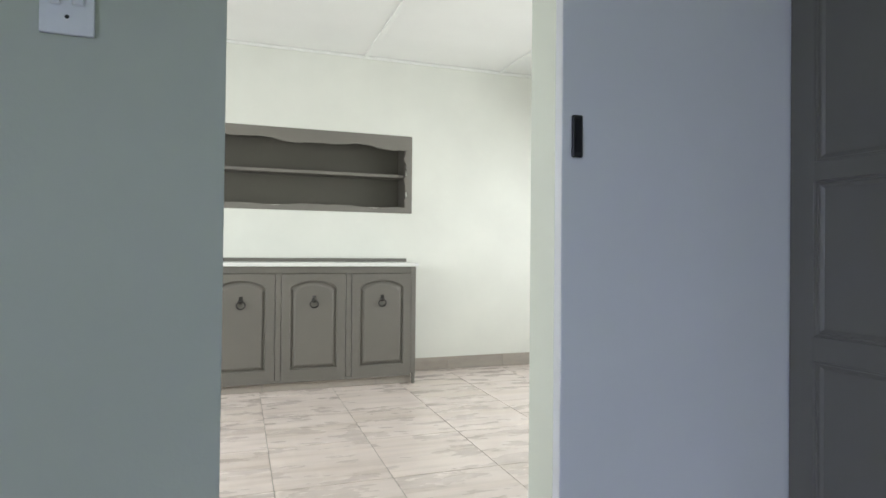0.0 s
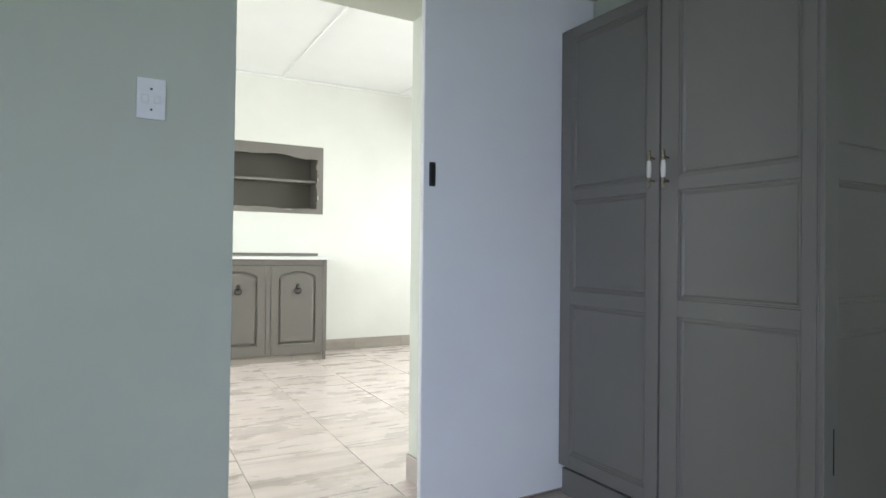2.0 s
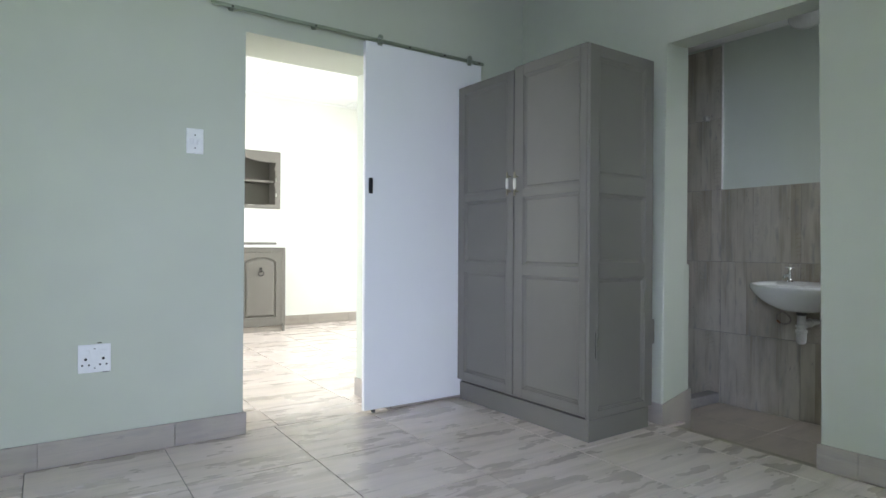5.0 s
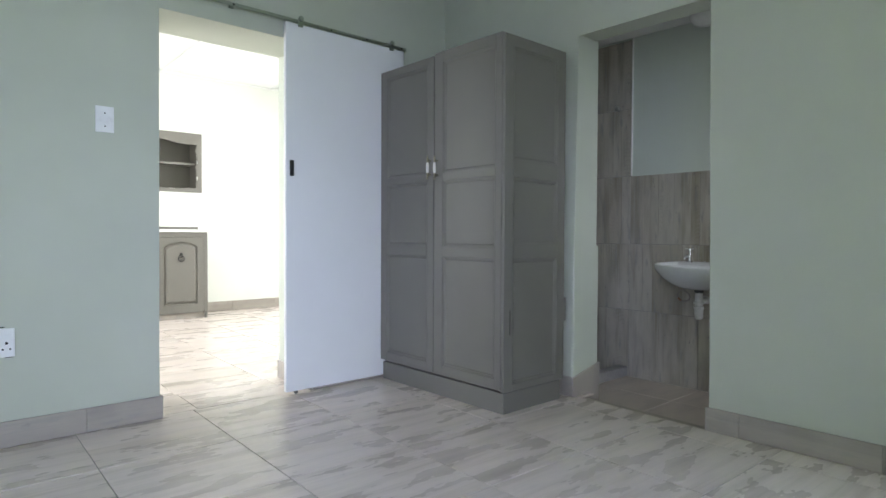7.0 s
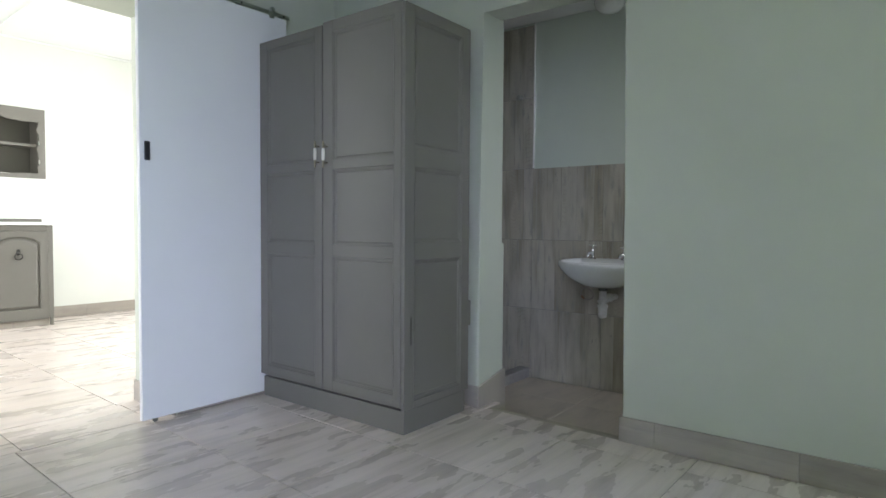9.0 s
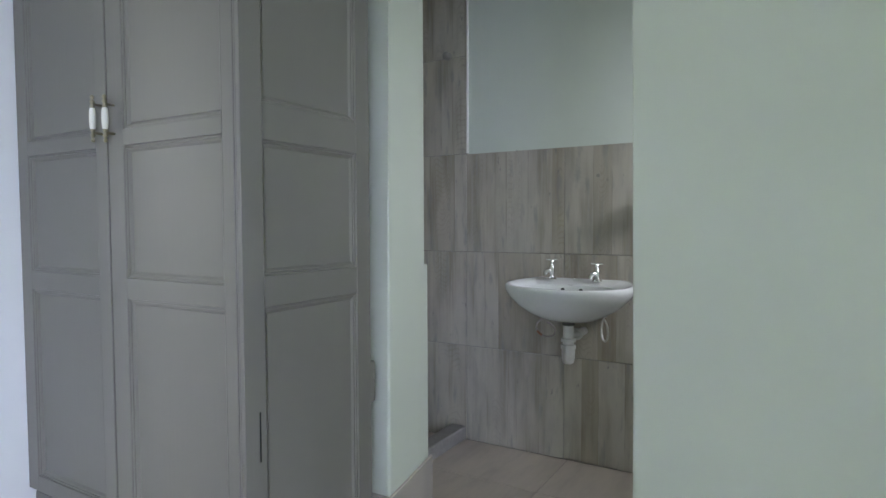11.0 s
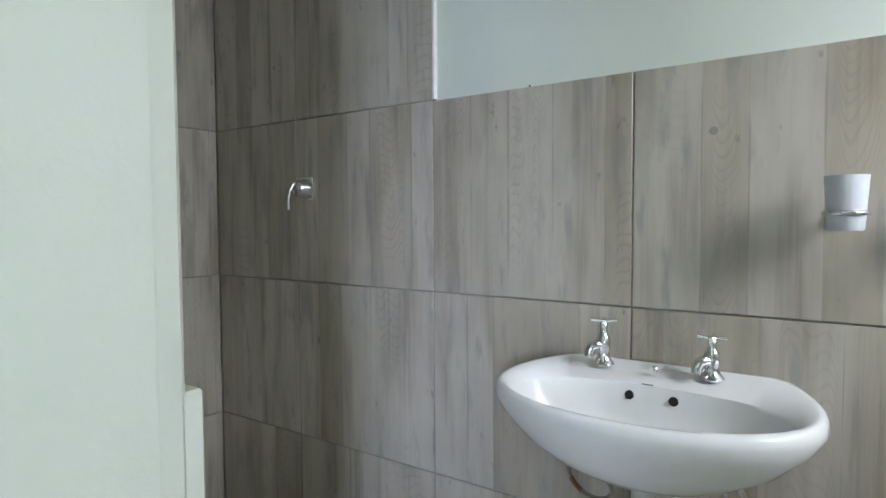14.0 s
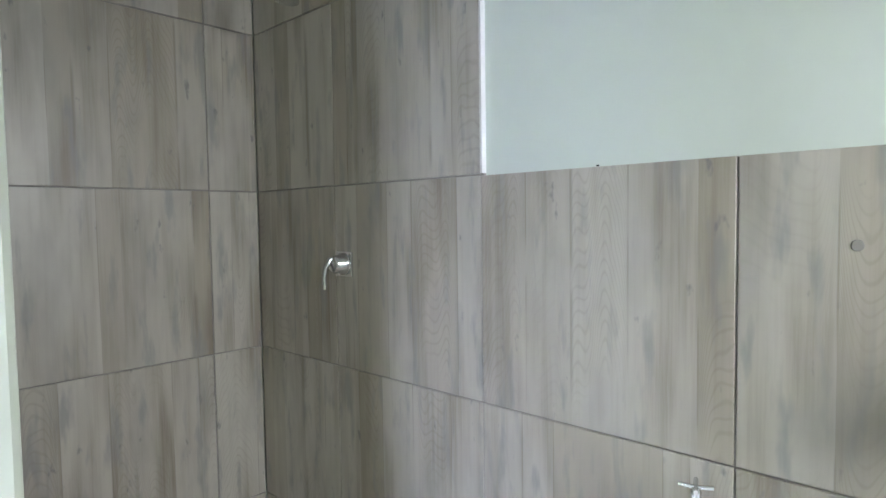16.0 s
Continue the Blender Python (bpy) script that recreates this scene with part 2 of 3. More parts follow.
def mesh_of(name, bm, material, smooth=None):
    bmesh.ops.recalc_face_normals(bm, faces=bm.faces)
    me = bpy.data.meshes.new(name)
    bm.to_mesh(me)
    bm.free()
    me.materials.append(material)
    if smooth:
        me.shade_smooth()
        me.set_sharp_from_angle(angle=radians(smooth))
    return me


def part(name, bm, material, parent, label="", smooth=None):
    ob = new(name, mesh_of(name, bm, material, smooth))
    ob.parent = parent
    return tagged(ob, label)


def thing(name, label, category, group="", at=(0, 0, 0)):
    ob = new(name)
    ob.location = at
    return tagged(ob, label, category, group)


def solid(name, bm, material, label, category, kind="", smooth=None):
    return tagged(new(name, mesh_of(name, bm, material, smooth)), label, category, "", kind)


def lathe(bm, profile, m=Matrix(), n=20):
    """Turns (radius, height) pairs round local z."""
    rings = []
    for r, h in profile:
        if r < 1e-5:
            rings.append([bm.verts.new(m @ Vector((0, 0, h)))])
        else:
            rings.append([bm.verts.new(m @ Vector((r * math.cos(2 * math.pi * i / n), r * math.sin(2 * math.pi * i / n), h))) for i in range(n)])
    for a, b in zip(rings, rings[1:]):
        for i in range(n):
            j = (i + 1) % n
            q = [a[i % len(a)], a[j % len(a)], b[j % len(b)], b[i % len(b)]]
            q = list(dict.fromkeys(q))
            if len(q) > 2:
                bm.faces.new(q)
    return bm


def tube(bm, pts, r, n=10, closed=False):
    """A round bar along points."""
    pts = [Vector(p) for p in pts]
    rings, side = [], None
    for i, p in enumerate(pts):
        if closed:
            d = pts[(i + 1) % len(pts)] - pts[i - 1]
        else:
            d = pts[min(i + 1, len(pts) - 1)] - pts[max(i - 1, 0)]
        d.normalize()
        if side is None:
            side = d.orthogonal().normalized()
        side = (side - d * side.dot(d)).normalized()
        up = d.cross(side)
        rings.append([bm.verts.new(p + r * (math.cos(2 * math.pi * k / n) * side + math.sin(2 * math.pi * k / n) * up)) for k in range(n)])
    pairs = list(zip(rings, rings[1:])) + ([(rings[-1], rings[0])] if closed else [])
    for a, b in pairs:
        for k in range(n):
            bm.faces.new((a[k], a[(k + 1) % n], b[(k + 1) % n], b[k]))
    if not closed:
        bm.faces.new(rings[0][::-1])
        bm.faces.new(rings[-1])
    return bm


def loops(bm, outlines, cap_first=False, cap_last=True):
    """Skins outlines of equal length one to the next."""
    rows = [[bm.verts.new(p) for p in o] for o in outlines]
    for a, b in zip(rows, rows[1:]):
        for k in range(len(a)):
            j = (k + 1) % len(a)
            bm.faces.new((a[k], a[j], b[j], b[k]))
    if cap_first:
        bm.faces.new(rows[0][::-1])
    if cap_last:
        bm.faces.new(rows[-1])
    return bm


def notched(axis, a0, a1, z0, z1, n0, n1, nz, t0, t1, round_by=0.008):
    """A wall along x or y with one doorway; its corners on the face t0 are rounded off."""
    bm = bmesh.new()
    put = (lambda a, t, z: (a, t, z)) if axis == "x" else (lambda a, t, z: (t, a, z))
    out = [(a0, z0), (n0, z0), (n0, nz), (n1, nz), (n1, z0), (a1, z0), (a1, z1), (a0, z1)]
    loops(bm, [[put(a, t0, z) for a, z in out], [put(a, t1, z) for a, z in out]], True, True)
    bm.edges.ensure_lookup_table()
    k = 0 if axis == "x" else 1
    sel = []
    for e in bm.edges:
        p, q = e.verts[0].co, e.verts[1].co
        if abs(p[1 - k] - q[1 - k]) > 1e-4 or abs(p[1 - k] - t0) > 1e-4:
            continue
        if all(n0 - 1e-4 <= v.co[k] <= n1 + 1e-4 and v.co.z <= nz + 1e-4 for v in e.verts):
            sel.append(e)
    bmesh.ops.bevel(bm, geom=sel, offset=round_by, segments=3, affect='EDGES', profile=0.5)
    return bm


def pierced(axis, a0, a1, z0, z1, h0, h1, hz0, hz1, t0, t1, back=False):
    """A wall with one opening through it, or a recess closed at the back."""
    put = (lambda a, t, z: (a, t, z)) if axis == "x" else (lambda a, t, z: (t, a, z))
    def rect(b0, b1, c0, c1, t):
        return [put(b0, t, c0), put(b1, t, c0), put(b1, t, c1), put(b0, t, c1)]
    o0, o1, i0, i1 = rect(a0, a1, z0, z1, t0), rect(a0, a1, z0, z1, t1), rect(h0, h1, hz0, hz1, t0), rect(h0, h1, hz0, hz1, t1)
    if back:
        m1 = rect(h0, h1, hz0, hz1, t1 - 0.02)
        return loops(bmesh.new(), [o1, o0, i0, m1], True, True)
    bm = loops(bmesh.new(), [o1, o0, i0, i1, o1], False, False)
    bmesh.ops.remove_doubles(bm, verts=bm.verts, dist=1e-5)
    return bm


# ---- the setting ----
A0, A1 = 0.828, 1.25            # north wall of the bedroom, its two faces
B0, B1 = 1.828, 2.03            # wall between bedroom and bathroom
BX = 2.994                      # tiled face of the basin wall
NY = 0.971                      # tiled face of the shower's end wall
KY = 4.88                       # far kitchen wall
KC, BC, RC = 2.815, 2.44, 2.75  # ceilings
BF = -0.117                     # bathroom floor
SY = -6.0                      # south wall of the bedroom
KTURN = Matrix.Translation((0.7, KY, 0)) @ pose(0, 0, 0, 0, 0, -1.6) @ Matrix.Translation((-0.7, -KY, 0))


def kitchen(ob):
    """The kitchen stands slightly askew to the bedroom."""
    ob.matrix_world = KTURN @ ob.matrix_world
    return ob


solid("wall_bedroom_north", notched("x", -4.6, B0, -0.3, 3.0, -0.128, 0.742, 2.105, A0, A1), WALL, "pale plastered wall with a doorway to the kitchen", "wall", "structure")
solid("wall_bathroom_west", notched("y", -2.65, A1, -0.3, 3.0, -1.118, -0.316, 2.125, B0, B1, 0.018), WALL, "pale plastered wall with a doorway to the bathroom", "wall", "structure")
SPLAY = [(B1 - 0.006, -0.3158), (B1 + 0.030, -0.3125), (B1 + 0.036, -0.308), (B1 + 0.038, -0.300), (B1 + 0.038, NY - 0.001), (B1 - 0.006, NY - 0.001), (B1 - 0.006, -0.20)]
solid("plaster_return", loops(bmesh.new(), [[(x, y, BF) for x, y in SPLAY], [(x, y, 2.439) for x, y in SPLAY]], True, True), WALL, "pale plaster return beside the bathroom doorway", "trim", "structure")
solid("wall_bedroom_south", boxed(-4.8, B0, SY - 0.2, SY, -0.3, 3.0), WALL, "plain pale plastered bedroom wall", "wall", "structure")
# unseen wall, pierced for the added west beam
solid("wall_bedroom_west", pierced("y", SY, A1, -0.3, 3.0, -5.4, -3.8, 0.9, 2.1, -4.8, -4.6), WALL, "pale plastered wall with a window", "wall", "structure")
solid("wall_bedroom_east", pierced("y", SY - 0.2, -2.65, -0.3, 3.0, -4.95, -3.05, 0.9, 2.1, B0, B1), WALL, "pale plastered wall with a window", "wall", "structure")
solid("ceiling_bedroom", boxed(-4.6, B0, SY, A0, RC, RC + 0.1), CEIL, "white painted ceiling", "ceiling", "structure")


kitchen(solid("wall_kitchen_north", pierced("x", -2.5, 3.9, -0.3, 3.0, -0.95, 1.487, 1.475, 2.085, KY, KY + 0.28, True), WALL_K, "pale plastered kitchen wall with a shelf recess", "wall", "structure"))
kitchen(solid("wall_kitchen_west", pierced("y", A1 - 0.2, KY, -0.3, 3.0, 1.9, 4.3, 0.95, 2.2, -2.4, -2.2), WALL_K, "pale kitchen wall with a window", "wall", "structure"))
kitchen(solid("wall_kitchen_east", pierced("y", A1 + 0.1, KY, -0.3, 3.0, 1.9, 4.3, 0.95, 2.2, 3.6, 3.8), WALL_K, "pale kitchen wall with a window", "wall", "structure"))
kitchen(solid("ceiling_kitchen", boxed(-2.2, 3.6, A1 - 0.1, KY, KC, KC + 0.1), CEIL, "white boarded ceiling with cover strips", "ceiling", "structure"))
for x in (-0.20, 1.105, 2.41):
    kitchen(solid("ceiling_strip", boxed(x - 0.018, x + 0.018, A1, KY - 0.03, KC - 0.016, KC - 0.0005, bevel=0.003), CEIL, "white ceiling cover strip", "trim", "structure"))
kitchen(solid("cornice", boxed(-2.2, 3.6, KY - 0.025, KY - 0.0005, KC - 0.025, KC - 0.0005, bevel=0.01, seg=2), CEIL, "narrow white cornice", "trim", "structure"))

solid("wall_bathroom_east", boxed(BX + 0.012, BX + 0.25, -2.1, 1.3, -0.4, 3.0), WALL_B, "white painted bathroom wall above tiles", "wall", "structure")
solid("wall_bathroom_north", boxed(B1, BX + 0.012, NY + 0.012, A1 + 0.05, -0.4, 3.0), WALL_B, "bathroom end wall behind the shower tiles", "wall", "structure")
solid("wall_bathroom_south", pierced("x", B1, BX + 0.012, -0.4, 3.0, 2.30, 2.80, 1.38, 1.98, -2.1, -1.9), WALL_B, "white bathroom wall with a small window", "wall", "structure")
solid("ceiling_bathroom", boxed(B1, BX + 0.012, -1.9, NY + 0.012, BC, BC + 0.1), CEIL, "white painted bathroom ceiling", "ceiling", "structure")
solid("roof", boxed(-5.0, 4.0, -6.3, 5.4, 3.0, 3.1), CEIL, "flat roof slab over the rooms", "roof", "structure")
solid("ground", boxed(-400, 400, -400, 400, -0.62, -0.5), GRASS, "green lawn round the house", "ground", "structure")


def window(name, axis, a0, a1, z0, z1, t, bars):
    w = tagged(new(name), "white framed window with clear panes", "window", "", "structure")
    put = (lambda bm, b0, b1, c0, c1, d: box(bm, b0, b1, t - d, t + d, c0, c1, bevel=0.004)) if axis == "x" else (lambda bm, b0, b1, c0, c1, d: box(bm, t - d, t + d, b0, b1, c0, c1, bevel=0.004))
    bm = bmesh.new()
    for b0, b1, c0, c1 in ((a0, a0 + 0.05, z0, z1), (a1 - 0.05, a1, z0, z1), (a0 + 0.05, a1 - 0.05, z0, z0 + 0.05), (a0 + 0.05, a1 - 0.05, z1 - 0.05, z1)):
        put(bm, b0, b1, c0, c1, 0.03)
    part("window_frame", bm, WINFRAME, w)
    step = (a1 - a0 - 0.1) / bars
    for i in range(bars):
        p0 = a0 + 0.05 + i * step
        pane = part("pane", put(bmesh.new(), p0 + 0.012, p0 + step - 0.012, z0 + 0.05, z1 - 0.05, 0.002), PANE, w)
        pane.visible_shadow = False
        if i:
            part("glazing_bar", put(bmesh.new(), p0 - 0.012, p0 + 0.012, z0 + 0.05, z1 - 0.05, 0.02), WINFRAME, w)
    return w


# unseen window, made up as the opening for the narrow beam
window("window_5", "y", -5.4, -3.8, 0.9, 2.1, -4.75, 3)
window("window_1", "y", -4.95, -3.05, 0.9, 2.1, B1 - 0.035, 3)
kitchen(window("window_2", "y", 1.9, 4.3, 0.95, 2.2, -2.35, 4))
kitchen(window("window_3", "y", 1.9, 4.3, 0.95, 2.2, 3.75, 4))
window("window_4", "x", 2.30, 2.80, 1.38, 1.98, -2.05, 2)


# ---- wardrobe in the corner ----
def field(bm, put, a0, a1, z0, z1, steps):
    """A panel of nested rectangles: (inset, depth) pairs."""
    loops(bm, [[put(p, z, d) for p, z in ((a0 + i, z0 + i), (a1 - i, z0 + i), (a1 - i, z1 - i), (a0 + i, z1 - i))] for i, d in steps])
    return bm


RAISED = ((0, 0.0), (0.0015, -0.004), (0.006, -0.004), (0.0075, -0.008), (0.012, -0.0085), (0.019, -0.0135), (0.030, -0.0135))
ROWS_Z = ((0.185, 0.825), (0.884, 1.266), (1.312, 1.955))


def drop_handle(parent, y, z, x):
    end = [(0.0062, 0.031), (0.0072, 0.033), (0.0062, 0.036), (0.0046, 0.038), (0.0046, 0.044), (0.0070, 0.047), (0.0072, 0.050), (0.0046, 0.053), (0.0036, 0.056), (0.0058, 0.060), (0.0060, 0.064), (0.0030, 0.068), (0, 0.069)]
    bm = lathe(bmesh.new(), [(r, -h) for r, h in end[::-1]] + end, Matrix.Translation((x, y, z)), 14)
    for dz in (-0.041, 0.041):
        tube(bm, [(x, y, z + dz), (1.237, y, z + dz)], 0.004, 10)
    part("handle", bm, BRASS, parent, "aged brass drop handle with a white porcelain grip", 50)
    part("grip", lathe(bmesh.new(), [(0.0063, -0.0305), (0.008, -0.026), (0.0092, -0.012), (0.0095, 0), (0.0092, 0.012), (0.008, 0.026), (0.0063, 0.0305)], Matrix.Translation((x, y, z)), 16), PORCELAIN, parent, "cream porcelain grip", 60)



def framed(owner, name, put, depth, a0, a1, p0, p1, z0, z1, rows):
    """A panelled leaf: a backing board with stiles, rails and raised panels on it."""
    def slab(b0, b1, c0, c1, d0, d1, bev):
        bm = boxed(b0, b1, d0, d1, c0, c1, bevel=bev)
        for v in bm.verts:
            v.co = put(v.co.x, v.co.z, v.co.y)
        return bm
    d = part(name, slab(a0, a1, z0, z1, -depth, -0.0145, 0.001), GREY, owner)
    for b0, b1 in ((a0, p0), (p1, a1)):
        part("stile", slab(b0, b1, z0, z1, -0.0143, 0.0, 0.0015), GREY, d)
    edges = [z0] + [z for r in rows for z in r] + [z1]
    for c0, c1 in zip(edges[::2], edges[1::2]):
        part("rail", slab(p0, p1, c0, c1, -0.0143, -0.0002, 0.0008), GREY, d)
    for c0, c1 in rows:
        part("panel", field(bmesh.new(), lambda a, z, dd: put(a, z, dd - 0.0006), p0, p1, c0, c1, RAISED), GREY, d)
    return d


def wardrobe():
    w = thing("wardrobe", "tall grey painted two-door wardrobe with panelled doors", "wardrobe")
    part("body", boxed(1.262, 1.750, -0.283, 0.78, 0.118, 2.0), GREY, w)
    part("plinth", boxed(1.252, 1.738, -0.292, 0.783, 0.0, 0.113, bevel=0.002), GREY, w)
    front = lambda a, z, d: (1.235 - d, a, z)
    for y0, y1, p0, p1, top, hy in ((0.262, 0.787, 0.320, 0.722, 2.003, 0.284), (-0.283, 0.254, -0.240, 0.180, 2.014, 0.221)):
        d = framed(w, "door", front, 0.026, y0, y1, p0, p1, 0.131, top, ROWS_Z)
        drop_handle(d, hy, 1.347 if hy > 0.25 else 1.342, 1.208)
    framed(w, "side", lambda a, z, d: (a, -0.304 - d, z), 0.020, 1.237, 1.752, 1.308, 1.685, 0.119, 2.004, ((0.155, 0.822), (0.904, 1.257), (1.352, 1.945)))
    part("bracket", boxed(1.753, 1.78, -0.30, -0.26, 0.455, 0.59, bevel=0.004), GREY, w, "small dark fixing block")
    part("paint_scratch", boxed(1.283, 1.287, -0.3062, -0.3048, 0.425, 0.555), HOLE, w, "thin dark scratch in the paint")


wardrobe()


# ---- sliding door on its rail ----
def sliding_door():
    d = thing("sliding_door", "white flush sliding door, pushed open, hung from a wall rail", "door")
    part("leaf", boxed(0.560, 1.425, 0.792, 0.822, 0.020, 2.184, bevel=0.004, seg=2), DOORWHITE, d)
    pull = part("pull", boxed(0.582, 0.608, 0.782, 0.7915, 1.292, 1.384, bevel=0.003), BLACK, d, "black plastic pull plate")
    part("groove", boxed(0.588, 0.601, 0.7810, 0.7818, 1.302, 1.374), HOLE, pull)
    for x in (0.648, 1.312):
        hg = part("hanger", boxed(x - 0.016, x + 0.016, 0.776, 0.7845, 2.165, 2.216, bevel=0.003), RAILM, d, "metal roller hanger")
        part("roller", lathe(bmesh.new(), [(0, -0.006), (0.014, -0.006), (0.016, -0.003), (0.013, 0), (0.016, 0.003), (0.014, 0.006), (0, 0.006)], pose(x, 0.772, 2.212, 90)), RAILM, hg, "", 40)
    part("floor_guide", boxed(0.618, 0.640, 0.797, 0.817, 0.002, 0.0195, bevel=0.003), RUBBER, d)


sliding_door()
rail = thing("door_rail", "dull metal sliding door rail screwed to the wall", "rail")
bm = bmesh.new()
box(bm, -0.30, 1.442, 0.786, 0.790, 2.187, 2.208, bevel=0.0015)
box(bm, -0.30, 1.442, 0.790, 0.812, 2.203, 2.208, bevel=0.0015)
part("track", bm, RAILM, rail)
for x in (-0.2, 0.25, 0.86, 1.12, 1.40):
    part("standoff", boxed(x - 0.012, x + 0.012, 0.8125, A0 - 0.0005, 2.185, 2.211, bevel=0.002), RAILM, rail)
    part("screw", lathe(bmesh.new(), [(0, 0.002), (0.006, 0.0015), (0.006, 0)], pose(x, 0.7858, 2.197, 90), 12), IRON, rail)


# ---- switch and socket ----
def plate(name, label, category, x0, x1, z0, z1):
    t = thing(name, label, category)
    part("plate", boxed(x0, x1, A0 - 0.009, A0 - 0.0005, z0, z1, bevel=0.003, seg=2), PLASTIC, t)
    return t


def screw(parent, x, z, r=0.0035):
    part("screw", lathe(bmesh.new(), [(0, 0.0016), (r * 0.6, 0.0014), (r, 0)], pose(x, A0 - 0.009, z, 90), 12), IRON, parent)


sw = plate("light_switch", "white two-lever light switch plate on the wall", "switch", -0.411, -0.331, 1.437, 1.562)
for x in (-0.388, -0.354):
    part("rocker", boxed(x - 0.010, x + 0.010, A0 - 0.014, A0 - 0.0092, 1.484, 1.511, bevel=0.003), PLASTIC, sw)
screw(sw, -0.371, 1.529)
screw(sw, -0.371, 1.466)
so = plate("wall_socket", "white double wall socket with round pin holes", "socket", -0.866, -0.735, 0.402, 0.530)
for cx in (-0.836, -0.766):
    part("rocker", boxed(cx - 0.016, cx + 0.016, A0 - 0.0125, A0 - 0.0092, 0.488, 0.505, bevel=0.002), PLASTIC, so)
    for dx, z, r in ((0, 0.464, 0.0062), (-0.013, 0.437, 0.0042), (0.013, 0.437, 0.0042)):
        part("pin_hole", lathe(bmesh.new(), [(0, 0.0006), (r, 0.0006), (r, 0)], pose(cx + dx, A0 - 0.009, z, 90), 14), HOLE, so)
for x, z, w in ((-0.790, 0.532, 0.018), (-0.770, 0.3985, 0.030)):
    part("plaster_chip", boxed(x, x + w, A0 - 0.0015, A0 - 0.0005, z, z + 0.005, bevel=0.0004), HOLE, so, "dark broken plaster at the plate's edge")
screw(so, -0.800, 0.510, 0.003)
screw(so, -0.800, 0.422, 0.003)


# ---- kitchen ----
def arch(x0, x1, z0, z1, rise, n=12):
    """Outline with an arched top: bottom, right shoulder, arch from right to left, left shoulder."""
    zs = z1 - rise
    w = x1 - x0
    out = [(x0, z0), (x1, z0), (x1, zs)]
    for k in range(1, n):
        u = k / n
        out.append((x1 - w * u, zs + rise * math.sin(math.pi * (0.12 + 0.76 * u)) ** 1.2 - rise * 0.08))
    return out + [(x0, zs)]


def arch_rect(x0, x1, z0, z1, n=12):
    return [(x0, z0), (x1, z0), (x1, z1)] + [(x1 - (x1 - x0) * k / n, z1) for k in range(1, n)] + [(x0, z1)]


KF = 4.395   # front of the cabinet doors


def ring_pull(parent, x, z):
    part("pull", lathe(bmesh.new(), [(0, 0.012), (0.008, 0.011), (0.013, 0.007), (0.016, 0.003), (0.02, 0)], pose(x, KF, z, 90), 14), IRON, parent, "black iron ring pull", 50)
    pts = [(x + 0.031 * math.sin(a), KF - 0.013 - 0.004 * math.cos(a), z - 0.030 + 0.029 * math.cos(a)) for a in [2 * math.pi * k / 20 for k in range(20)]]
    part("ring", tube(bmesh.new(), pts, 0.0052, 8, True), IRON, parent, "black iron ring", 60)
    part("backplate", boxed(x - 0.014, x + 0.014, KF - 0.006, KF - 0.0005, z + 0.002, z + 0.036, bevel=0.003), IRON, parent, "small iron backplate")


def kitchen_door(parent, x0, x1):
    z0, z1 = 0.082, 0.906
    i0, ib, it = 0.066, 0.080, 0.044
    def at(o, d):
        return [(x, KF + d, z) for x, z in o]
    outs = [at(arch_rect(x0, x1, z0, z1), 0.030), at(arch_rect(x0, x1, z0, z1), 0.002), at(arch_rect(x0 + 0.003, x1 - 0.003, z0 + 0.003, z1 - 0.003), 0.0)]
    for i, d in ((0.0, 0.0), (0.004, 0.006), (0.008, 0.019), (0.015, 0.019), (0.028, 0.006), (0.040, 0.001)):
        outs.append(at(arch(x0 + i0 + i, x1 - i0 - i, z0 + ib + i, z1 - it - i, 0.066), d))
    d = part("door", loops(bmesh.new(), outs, True, True), GREYK, parent)
    ring_pull(d, (x0 + x1) / 2, 0.70)


def kitchen_cabinet():
    c = thing("sideboard", "low grey painted cupboard with arched panel doors and ring pulls", "cabinet")
    part("body", boxed(-0.80, 1.400, KF + 0.0305, KY - 0.001, 0.086, 0.962), GREYK, c)
    part("end_panel", boxed(1.4005, 1.440, KF - 0.004, KY - 0.001, 0.080, 0.962, bevel=0.003), GREYK, c)
    part("top_rail", boxed(-0.80, 1.400, KF + 0.001, KF + 0.030, 0.910, 0.962, bevel=0.002), GREYK, c)
    part("bottom_rail", boxed(-0.80, 1.400, KF + 0.001, KF + 0.030, 0.066, 0.0855, bevel=0.002), GREYK, c)
    part("foot", boxed(1.412, 1.436, KF - 0.002, KF + 0.03, 0.0, 0.0795, bevel=0.003), GREYK, c)
    part("toe_board", boxed(-0.80, 1.41, KF + 0.034, KF + 0.044, 0.002, 0.0655), TILE_S, c)
    for x0 in (-0.723, -0.179, 0.365, 0.909):
        kitchen_door(c, x0, x0 + 0.494)
        part("mullion", boxed(x0 - 0.046, x0 - 0.004, KF + 0.002, KF + 0.030, 0.0865, 0.9095, bevel=0.002), GREYK, c)
    return c


kitchen(kitchen_cabinet())
kitchen(solid("worktop", boxed(-0.82, 1.46, KF - 0.022, KY - 0.001, 0.963, 0.993, bevel=0.004, seg=2), WORKTOP, "white worktop slab along the kitchen wall", "worktop"))
kitchen(solid("edging_strip", boxed(-0.82, 1.49, KY - 0.022, KY - 0.001, 0.994, 1.024, bevel=0.003), GREYK, "thin dark grey timber strip behind the worktop", "strip"))


def wavy(k, n, a, b, seed):
    u = k / n
    return a + b * (0.55 * math.sin(u * 16 + seed) + 0.3 * math.sin(u * 37 + seed * 2.1) + 0.2 * abs(math.sin(u * 55 + seed)))


